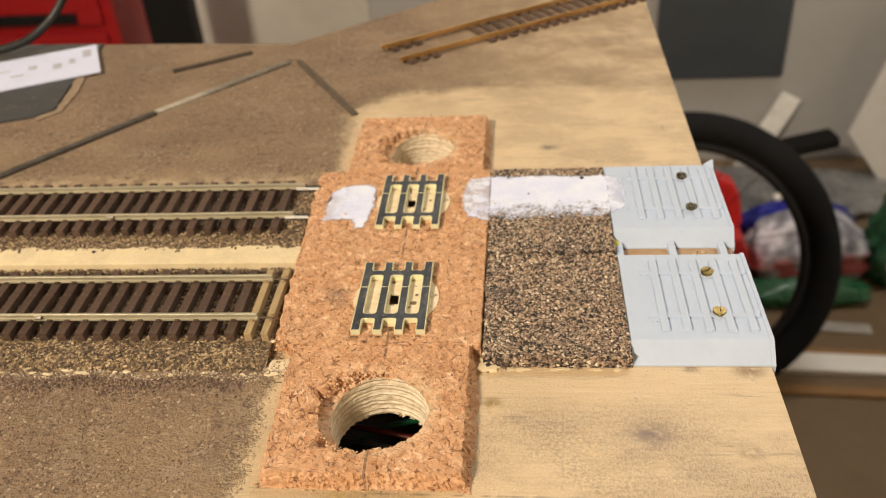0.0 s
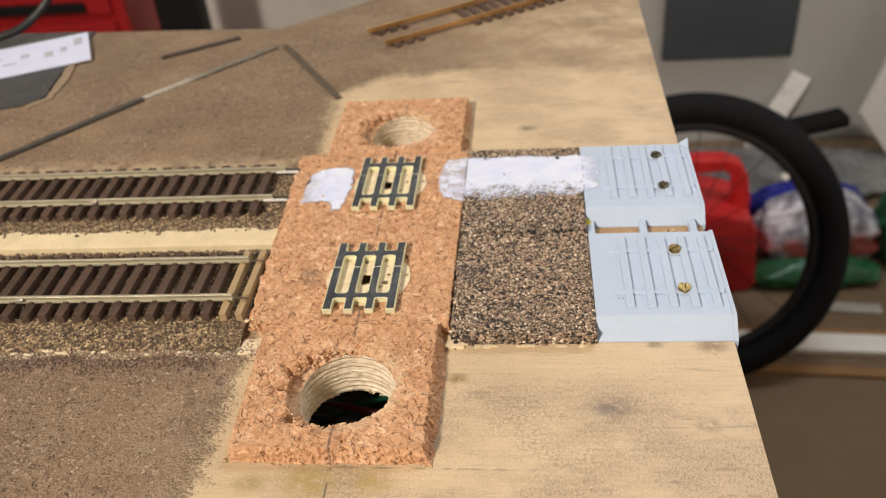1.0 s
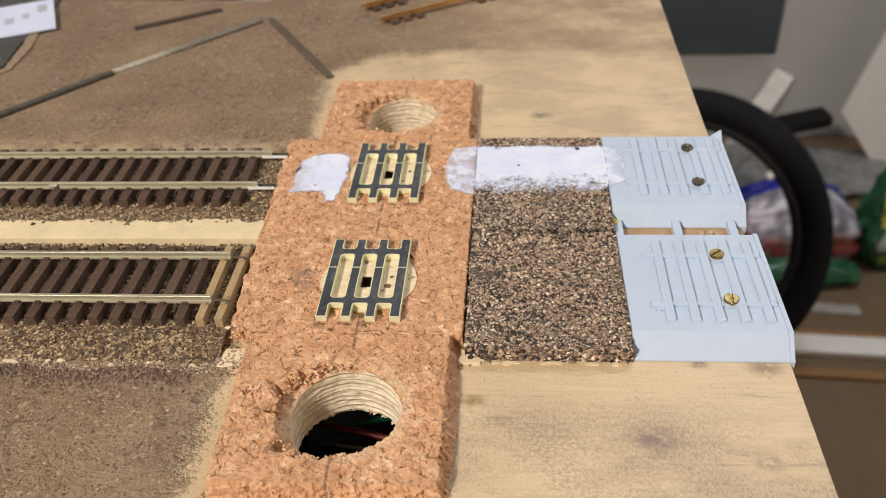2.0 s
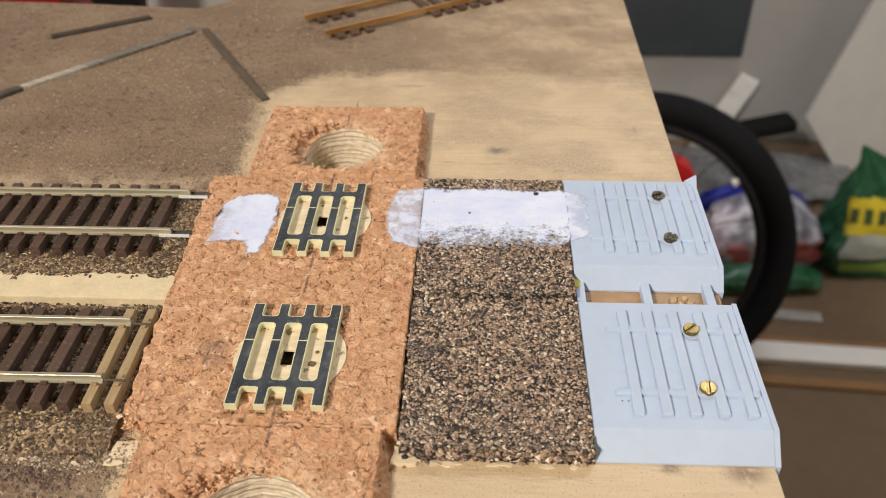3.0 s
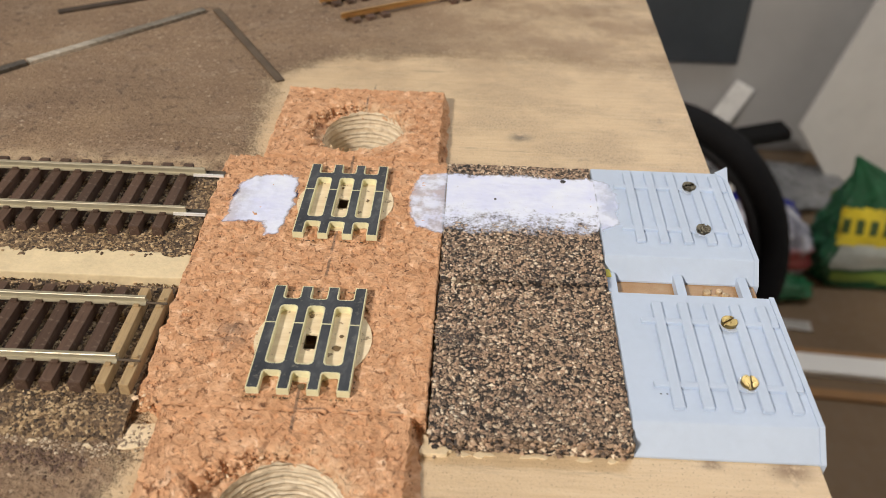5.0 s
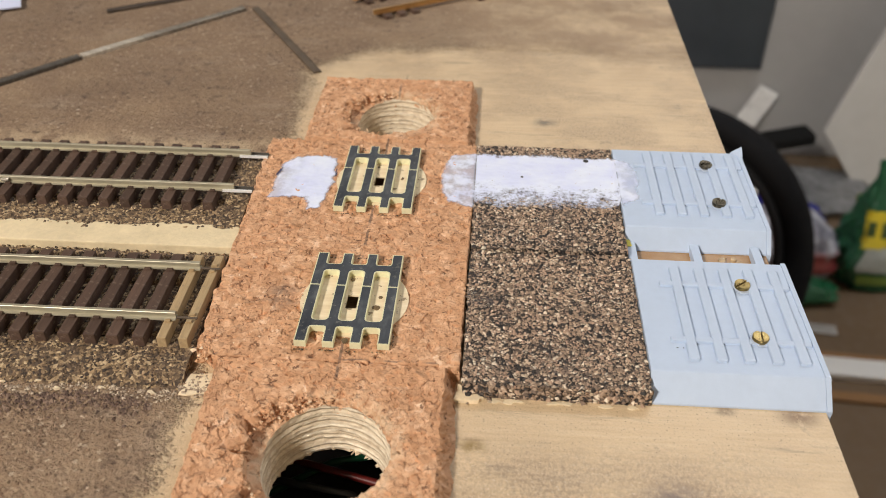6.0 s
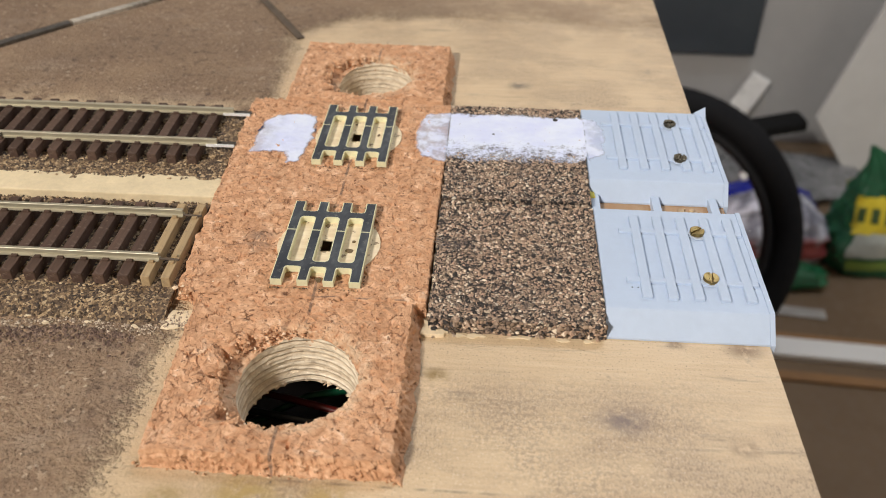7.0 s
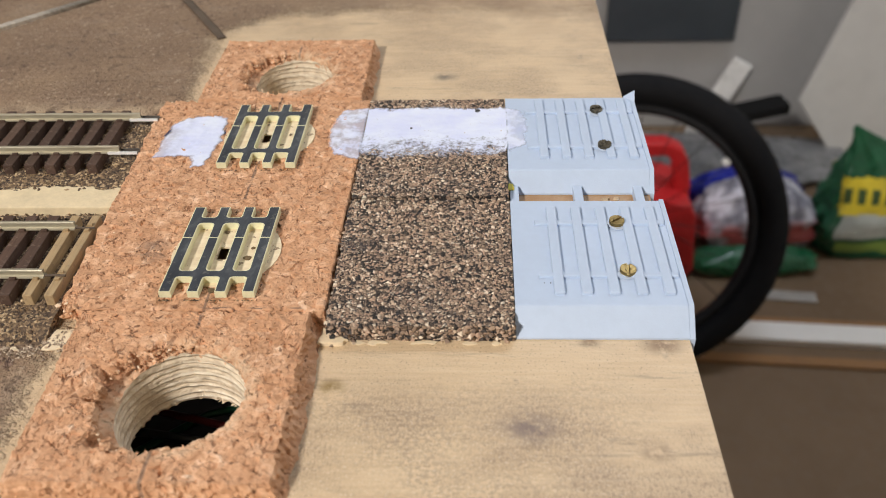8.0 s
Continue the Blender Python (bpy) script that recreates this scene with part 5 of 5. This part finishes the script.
def slivers():
    pale = plain("pale torn sliver", (0.78, 0.66, 0.46), 0.7, vary=0.15, scale=300)
    rng = random.Random(8)
    x = -37.5
    while x > -120:
        length, wide = rng.uniform(1.0, 4.5), rng.uniform(0.3, 0.8)
        y = -85.9 + rng.uniform(-1.0, 1.0)
        line = [(x - length, y - wide / 2 + rng.uniform(-0.3, 0.3)), (x - length * 0.4, y - wide / 2 - 0.15), (x, y + rng.uniform(-0.3, 0.3)), (x - length * 0.5, y + wide / 2), (x - length * 0.9, y + wide / 2)]
        tagged(part("veneer_sliver", prism(ragged(line, 0.35, 0.4, x), 0.02, rng.uniform(0.4, 0.8), None, 0.06), pale), "pale torn veneer sliver at the foot of the ballast", "veneer sliver", "veneer slivers")
        x -= length + rng.uniform(0.3, 9.0)
    for x, length in ((31.5, 3.0), (34.6, 4.2), (43.5, 5.4), (54.0, 3.2), (60.0, 2.2)):
        y = -84.3 + rng.uniform(-0.2, 0.2)
        line = [(x, y - 0.1), (x + length * 0.4, y - 0.3), (x + length, y), (x + length * 0.7, y + 0.35), (x + length * 0.3, y + 0.5)]
        tagged(part("veneer_sliver", prism(ragged(line, 0.5, 0.4, x), 0.02, rng.uniform(0.2, 0.45), None, 0.05), pale), "pale torn veneer sliver at the front of the mat", "veneer sliver", "veneer slivers")


slivers()


# ---------------------------------------------------------------- loose strips and track on the board
def bar(name, a, b, width, height, material, label, z=0.02, category="metal strip"):
    bm = sweep([(*a, z), (*b, z)], [(-width / 2, 0), (width / 2, 0), (width / 2, height * 0.8), (width * 0.36, height), (-width * 0.36, height), (-width / 2, height * 0.8)])
    return tagged(part(name, bm, material), label, category, "strips on the board")


bar("metal_strip", (-240, -72.0), (-117.8, 71.6), 2.9, 1.6, RAIL_DULL, "dull dark metal strip laid diagonally on the board")
bar("metal_strip", (-117.0, 72.2), (-70.5, 121.0), 2.9, 1.6, RAIL_PALE, "pale bare metal strip continuing a darker one")
bar("metal_strip", (-66.4, 123.2), (-30.9, 66.2), 2.7, 0.7, STRIP_BROWN, "short brown-stained strip pressed into the board")
bar("metal_strip", (-124.0, 115.0), (-91.5, 134.6), 3.0, 1.1, STRIP_DARK, "short dark brown strip near the board's back edge")


def loose_track():
    tr = thing("track_length", "length of rusty coppery rail on sparse brown sleepers", "model track", at=(-22.5 * MM, 124 * MM, 0.02 * MM))
    tr.rotation_euler = (0, 0, radians(32.3))
    for y in (8.9, -8.9):
        part("rail", sweep([(-1.0 if y > 0 else 0.0, y, 1.5), (150, y, 1.5)], RAIL_SECTION), RAIL_RUST, tr)
    short = part("sleeper_end", box(-1.5, 1.5, -4.0, 4.0, 0.0, 1.5, None, 0.2), SLEEPER, tr)
    short.matrix_basis = pose(5 * MM, 8.9 * MM, 0)
    for x, y in ((11, 8.9), (17, 8.9), (5, -8.9), (11, -8.9), (17, -8.9)):
        again(short, "sleeper_end", pose(x * MM, y * MM, 0), tr)
    long = part("sleeper", box(-1.5, 1.5, -13.2, 13.2, 0.0, 1.5, None, 0.2), SLEEPER, tr)
    long.matrix_basis = pose(47 * MM, 0, 0)
    for k in range(1, 18):
        again(long, "sleeper", pose((47 + 5.9 * k) * MM, 0, 0), tr)


loose_track()


def paper():
    dark = plain("dark grey plastic sheet", (0.055, 0.057, 0.06), 0.35, vary=0.3, scale=60)
    tagged(part("plastic_sheet", prism([(-186, 66), (-171, 71), (-165, 78), (-168, 100), (-172, 151), (-330, 158), (-330, 10)], 0.03, 1.0, None, 0.2), dark), "dark grey plastic sheet lying on the board", "sheet")
    torn = plain("torn cream backing", (0.29, 0.215, 0.145), 0.8, vary=0.2, scale=300)
    rim = [(-170.5, 70.5), (-164.0, 77.5), (-167.0, 100), (-171.0, 118), (-167.0, 118), (-162.5, 99), (-161.0, 76), (-168.0, 67.8)]
    tagged(part("torn_backing", prism(ragged(rim, 1.0, 1.5, 4), 0.02, 0.7), torn), "torn cream backing paper round a dark sheet", "paper")
    pm = plain("white printed card", (0.68, 0.73, 0.93), 0.5, vary=0.05, scale=80)
    card = thing("paper_strip", "white printed card strip with faint marks", "card", at=(-158.5 * MM, 114.5 * MM, 1.3 * MM))
    card.rotation_euler = (0, 0, radians(25))
    part("card", box(-150, 0, 0, 37, 0, 0.6), pm, card)
    ink = plain("grey ink", (0.45, 0.46, 0.54), 0.6)
    for x, y, w, h in ((-5, 27, 4, 9), (-30, 21, 4, 5), (-19, 17, 4, 7), (-12, 20, 3, 6), (-37, 14, 6, 2), (-46, 22, 12, 1.6), (-55, 15, 9, 1.6), (-72, 19, 12, 1.6)):
        part("printed_bar", box(x - w / 2, x + w / 2, y - h / 2, y + h / 2, 0.6, 0.68), ink, card)


paper()


# ---------------------------------------------------------------- things on the garage floor
def lathe_torus(major, minor_r, minor_t, n=72, m=14):
    bm = bmesh.new()
    grid = []
    for i in range(n):
        a = 2 * math.pi * i / n
        row = []
        for k in range(m):
            b = 2 * math.pi * k / m
            d = major + minor_r * math.cos(b)
            row.append(bm.verts.new((d * math.cos(a), minor_t * math.sin(b), d * math.sin(a))))
        grid.append(row)
    for i in range(n):
        for k in range(m):
            bm.faces.new((grid[i][k], grid[(i + 1) % n][k], grid[(i + 1) % n][(k + 1) % m], grid[i][(k + 1) % m]))
    return bm


def bicycle_wheel():
    rubber = plain("black tyre rubber", (0.009, 0.009, 0.010), 0.75, vary=0.2, scale=60, relief=0.0006, bump_scale=300, gloss=0.12)
    rimm = plain("black rim", (0.012, 0.012, 0.013), 0.6, vary=0.2, scale=60, gloss=0.2)
    chrome = plain("spoke steel", (0.6, 0.6, 0.6), 0.3, 1.0, 0.1)
    lean = 0.489
    wh = thing("bicycle_wheel", "black bicycle wheel with a fat worn tyre leaning on the floor", "wheel", at=(0.303, 0.932, -0.708))
    wh.rotation_euler = (-lean, 0, radians(-7.5))
    part("tyre", lathe_torus(0.2155, 0.0245, 0.0245), rubber, wh, unit=1, smooth=True)
    part("rim", lathe_torus(0.186, 0.009, 0.013), rimm, wh, unit=1, smooth=True)
    part("hub", tube([(0, -0.045, 0), (0, -0.02, 0), (0, 0.02, 0), (0, 0.045, 0)], 0.016, None, False, 16), chrome, wh, unit=1)
    for k in range(20):
        a = 2 * math.pi * k / 20
        s = 0.022 if k % 2 else -0.022
        part("spoke", tube([(0.014 * math.cos(a + 0.9), s, 0.014 * math.sin(a + 0.9)), (0.183 * math.cos(a), 0, 0.183 * math.sin(a))], 0.0008, None, False, 5), rimm, wh, unit=1)
    # the cap's sparkle is put into its near-white material
    part("valve", tube([(0.147, 0, 0.121), (0.131, 0, 0.107)], 0.007, None, False, 10), GLINT_STEEL, wh, "valve cap with its sparkle in the colour", unit=1)


bicycle_wheel()


def jerrycan():
    red = plain("red plastic", (0.50, 0.018, 0.02), 0.4, vary=0.12, scale=8)
    can = thing("petrol_can", "red plastic petrol can with a moulded handle", "petrol can", at=(0.335, 1.12, FLOOR))
    can.rotation_euler = (0, 0, radians(3))
    for name, deep, lines in (
        ("body", 0.07, [[(-0.14, 0.015), (-0.125, 0), (0.098, 0), (0.114, 0.016), (0.102, 0.14), (0.092, 0.158), (0.06, 0.168), (-0.03, 0.196), (-0.085, 0.20), (-0.14, 0.17)]]),
        ("handle", 0.018, [[(-0.085, 0.16), (0.10, 0.12), (0.100, 0.17), (0.090, 0.222), (0.076, 0.246), (0.05, 0.259), (-0.02, 0.262), (-0.062, 0.245)], [(-0.030, 0.232), (0.048, 0.234), (0.064, 0.218), (0.070, 0.165), (-0.025, 0.190)]]),
    ):
        bm = slab(lines, -deep, deep)
        sharp = [e for e in bm.edges if len(e.link_faces) == 2 and e.calc_face_angle(0) > 1.0]
        bmesh.ops.bevel(bm, geom=sharp, offset=0.007, segments=2, affect="EDGES", profile=0.6)
        bmesh.ops.rotate(bm, verts=bm.verts, cent=(0, 0, 0), matrix=Matrix.Rotation(radians(90), 3, "X"))
        part(name, bm, red, can, unit=1)
    part("cap", tube([(-0.11, 0, 0.175), (-0.11, 0, 0.215)], 0.025, None, False, 20), plain("black cap", (0.02, 0.02, 0.02), 0.5), can, unit=1)


jerrycan()


def crumpled(width, depth, height, seed, n=40, lean=0.0, taper=0.0, rows=26):
    """A slumped bag: a closed skin, pinched at the top, with folds."""
    bm = bmesh.new()
    grid = []
    for j in range(rows):
        t = j / (rows - 1)
        w = (1 - 0.25 * (1 - t) ** 4) * (1 - t ** 3.2 * 0.93) * (1 - taper * t)
        ring = []
        for k in range(n):
            a = 2 * math.pi * k / n
            f = 1 + 0.16 * noise.noise(Vector((math.cos(a) * 2.2, math.sin(a) * 2.2, t * 5 + seed))) + 0.07 * noise.noise(Vector((math.cos(a) * 7, math.sin(a) * 7, t * 12 + seed)))
            sq = 1 / max(abs(math.cos(a)), abs(math.sin(a))) ** 0.55
            ring.append(bm.verts.new((w * f * sq * width / 2 * math.cos(a) + lean * t * t, w * f * sq * depth / 2 * math.sin(a), max(0.0, height * t * (1 + 0.05 * noise.noise(Vector((math.cos(a) * 3, math.sin(a) * 3, seed)))) + 0.003))))
        grid.append(ring)
    for j in range(rows - 1):
        for k in range(n):
            bm.faces.new((grid[j][k], grid[j][(k + 1) % n], grid[j + 1][(k + 1) % n], grid[j + 1][k]))
    bm.faces.new(grid[0][::-1])
    bm.faces.new(grid[-1])
    return bm


def bags():
    green = plain("green sack film", (0.018, 0.10, 0.045), 0.35, vary=0.4, scale=25, relief=0.004, bump_scale=40)
    yellow = Mat("yellow printed panel", 0.4)
    x, y, z = yellow.axes()
    mark = yellow.calc("MULTIPLY", yellow.calc("MULTIPLY", yellow.smooth(z, 0.116, 0.120), yellow.smooth(z, 0.148, 0.144)), yellow.smooth(yellow.calc("FRACT", yellow.calc("MULTIPLY", x, 42)), 0.35, 0.45))
    yellow.colour(yellow.mix(mark, yellow.ramp(yellow.noise(25, 4), (0.35, (0.72, 0.58, 0.03)), (0.75, (0.50, 0.40, 0.03))), (0.05, 0.09, 0.03)))
    pale = plain("pale printed panel", (0.40, 0.43, 0.40), 0.4, vary=0.25, scale=25, relief=0.003, bump_scale=40)
    lime = plain("lime printed strip", (0.20, 0.30, 0.06), 0.4, vary=0.2, scale=25)
    sack = thing("garden_sack", "green plastic garden sack with a yellow label band", "sack", at=(0.855, 1.17, FLOOR))

    def skin(low=None, high=None):
        bm = crumpled(0.42, 0.16, 0.25, 4.0, 88, -0.130, 0.74, 60)
        if low is not None:
            bm.normal_update()
            away = [f for f in bm.faces if not (low < f.calc_center_median().z < high and f.calc_center_median().x > -0.135 and abs(f.normal.z) < 0.9)]
            bmesh.ops.delete(bm, geom=away, context="FACES")
            bm.normal_update()
            for v in bm.verts:
                v.co += v.normal * 0.0015
        return bm

    part("bag_film", skin(), green, sack, unit=1, smooth=True)
    part("yellow_panel", skin(0.098, 0.166), yellow.m, sack, "yellow printed panel", unit=1, smooth=True)
    part("pale_panel", skin(0.050, 0.098), pale, sack, "pale printed panel", unit=1, smooth=True)
    part("lime_strip", skin(0.018, 0.042), lime, sack, "lime printed strip", unit=1, smooth=True)
    clear = Mat("clear crinkled film", 0.16)
    # the pale patches put the film's highlights into its colour
    clear.colour(clear.ramp(clear.noise(22, 4), (0.38, (0.17, 0.17, 0.21)), (0.5, (0.36, 0.36, 0.42)), (0.62, (0.72, 0.72, 0.80))))
    zc = clear.axes()[2]
    pink = clear.calc("MULTIPLY", clear.calc("MULTIPLY", clear.smooth(zc, 0.015, 0.03), clear.smooth(zc, 0.085, 0.06)), clear.smooth(clear.noise(14, 3), 0.4, 0.55))
    clear.colour(clear.mix(pink, clear.b.inputs["Base Color"].links[0].from_socket, (0.48, 0.12, 0.12)))
    clear.bump(clear.noise(30, 5), 0.02, 0.8)
    bag = tagged(part("plastic_bag", crumpled(0.25, 0.13, 0.145, 9.0), clear.m, unit=1, smooth=True), "crinkled clear plastic bag of packets on the floor", "bag")
    bag.matrix_world = pose(0.585, 1.18, FLOOR, 0, 0, 5)
    blue = plain("blue film", (0.012, 0.02, 0.26), 0.3, vary=0.25, scale=30, relief=0.004, bump_scale=40)
    b = tagged(part("plastic_bag", crumpled(0.28, 0.05, 0.118, 2.0), blue, unit=1, smooth=True), "blue plastic bag behind a clear one", "bag")
    b.matrix_world = pose(0.58, 1.262, FLOOR, 0, 0, 3)
    dull = plain("grey crinkled film", (0.18, 0.18, 0.18), 0.3, vary=0.35, scale=30, relief=0.006, bump_scale=30)
    b = tagged(part("plastic_sheet", crumpled(0.52, 0.22, 0.035, 5.0), dull, unit=1, smooth=True), "grey crinkled plastic sheet lying before the cabinet", "sheet")
    b.matrix_world = pose(0.62, 1.455, FLOOR, 0, 0, -4)
    green = plain("green film", (0.012, 0.10, 0.04), 0.3, vary=0.3, scale=30, relief=0.003, bump_scale=40)
    b = tagged(part("plastic_bag", crumpled(0.25, 0.07, 0.05, 6.0), green, unit=1, smooth=True), "flat green plastic bag under the clear one", "bag")
    b.matrix_world = pose(0.565, 1.085, FLOOR, 0, 0, 2)


bags()


def room_things():
    white = plain("white gloss board", (0.82, 0.80, 0.76), 0.45, vary=0.05, scale=5)
    # a white strip with an orange timber edge on the floor
    strip = thing("threshold_board", "white painted board with raw orange edges on the floor", "board", at=(0.6, 0.9, FLOOR))
    strip.rotation_euler = (0, 0, radians(-4))
    part("board", box(-0.75, 0.75, -0.022, 0.022, 0, 0.012, None, 0.002), white, strip, unit=1)
    raw = plain("raw orange timber", (0.27, 0.14, 0.05), 0.7, vary=0.2, scale=20)
    part("edge_lath", box(-0.75, 0.75, 0.024, 0.040, 0, 0.006), raw, strip, unit=1)
    part("edge_lath", box(-0.75, 0.75, -0.075, -0.055, 0, 0.006), raw, strip, unit=1)
    slip = tagged(part("paper_slip", box(-0.05, 0.05, -0.013, 0.013, 0.001, 0.003), plain("grey paper", (0.34, 0.32, 0.29), 0.7, vary=0.3, scale=30), unit=1), "narrow pale grey paper slip lying on the floor", "paper")
    slip.matrix_world = pose(0.612, 1.004, FLOOR, 0, 0, -6)
    # the white cabinet with a dark front
    cab = thing("cabinet", "pale grey cabinet with a dark grey door panel", "cabinet", at=(0.25, 1.62, FLOOR))
    grey = plain("pale grey carcass", (0.40, 0.395, 0.385), 0.5, vary=0.06, scale=5)
    darkm = plain("dark slate panel", (0.050, 0.060, 0.070), 0.4, vary=0.15, scale=6)
    part("carcass", box(-0.55, 1.05, 0.0, 0.45, 0.0, 0.85, None, 0.006), grey, cab, unit=1)
    part("door_panel", box(0.084, 0.365, -0.016, -0.002, 0.222, 0.80, None, 0.003), darkm, cab, "dark slate door panel", unit=1)
    # added strip: its pale colour stands in for a bright reflection
    reflection = tagged(part("white_lath", box(-0.024, 0.024, -0.006, 0.006, 0, 0.20, None, 0.004), plain("pale reflection tone", (0.78, 0.77, 0.74), 0.6, vary=0.25, scale=18), unit=1), "pale strip standing in for a reflection by the cabinet", "offcut")
    reflection.matrix_world = pose(0.552, 1.575, FLOOR, -8, 28, 0)
    # the white panel that leans against the side wall
    bm = prism([(0, 0), (0.42, 0), (0.42, 1.25), (0.24, 1.25), (-0.098, 0.132)], -0.006, 0.006, None, 0.002)
    bmesh.ops.rotate(bm, verts=bm.verts, cent=(0, 0, 0), matrix=Matrix.Rotation(radians(90), 3, "X"))
    pan = tagged(part("leaning_panel", bm, plain("white laminate", (0.60, 0.59, 0.565), 0.5, vary=0.1, scale=4), unit=1), "large white panel with a cut corner leaning back", "panel")
    pan.matrix_world = pose(0.843, 1.49, FLOOR, -4, 0, 0)
    # a black crank and pedal beside the wheel
    ped = tagged(part("pedal", box(-0.055, 0.055, -0.024, 0.024, -0.012, 0.012, None, 0.006), plain("black pedal", (0.010, 0.010, 0.010), 0.8, gloss=0.1), unit=1), "black ribbed bicycle grip lying by the wheel", "grip")
    ped.matrix_world = pose(0.615, 1.36, FLOOR + 0.187, 0, -6, 12)
    # the red and black things behind the board
    red = plain("red enamel", (0.42, 0.015, 0.02), 0.35, vary=0.1, scale=6)
    blk = plain("black metal", (0.010, 0.010, 0.011), 0.55, vary=0.2, scale=30, gloss=0.25)
    chest = thing("tool_chest", "red metal tool chest with drawers against the wall", "tool chest", at=(-1.30, 1.82, FLOOR))
    part("carcass", box(-0.45, 0.32, 0.0, 0.33, 0.0, 0.62, None, 0.01), red, chest, unit=1)
    for k in range(4):
        drawer = part("drawer", box(-0.42, 0.29, -0.018, 0.0, 0.03 + k * 0.145, 0.155 + k * 0.145, None, 0.006), red, chest, unit=1)
        part("handle", box(-0.36, 0.23, -0.030, -0.016, 0.040 + k * 0.145, 0.066 + k * 0.145, None, 0.004), blk, drawer, "dark recessed drawer pull", unit=1)
    st = thing("stand", "black metal stand beside the red tool chest", "stand", at=(-0.82, 1.80, FLOOR))
    part("post", box(-0.06, 0.053, -0.03, 0.03, 0.0, 0.70, None, 0.006), blk, st, unit=1)
    part("foot", box(-0.08, 0.075, -0.10, 0.10, 0.0, 0.03, None, 0.006), blk, st, unit=1)


room_things()


def cable():
    rubber = plain("black cable rubber", (0.015, 0.015, 0.015), 0.5)
    pts = []
    ctrl = [Vector(p) for p in ((-460, 40, 5), (-420, 60, 5), (-300, 108, 4), (-222, 134, 5), (-198, 148, 12), (-184, 160, 32), (-180, 170, 62), (-182, 176, 110), (-190, 180, 160))]
    for i in range(1, len(ctrl) - 2):
        a, b, c, d = ctrl[i - 1:i + 3]
        for k in range(8):
            t = k / 8
            pts.append(0.5 * (2 * b + (c - a) * t + (2 * a - 5 * b + 4 * c - d) * t * t + (3 * b - 3 * c + d - a) * t ** 3))
    tagged(part("cable", tube(pts, 2.0, None, False, 10), rubber, smooth=True), "black rubber cable trailing over the board", "cable")


cable()
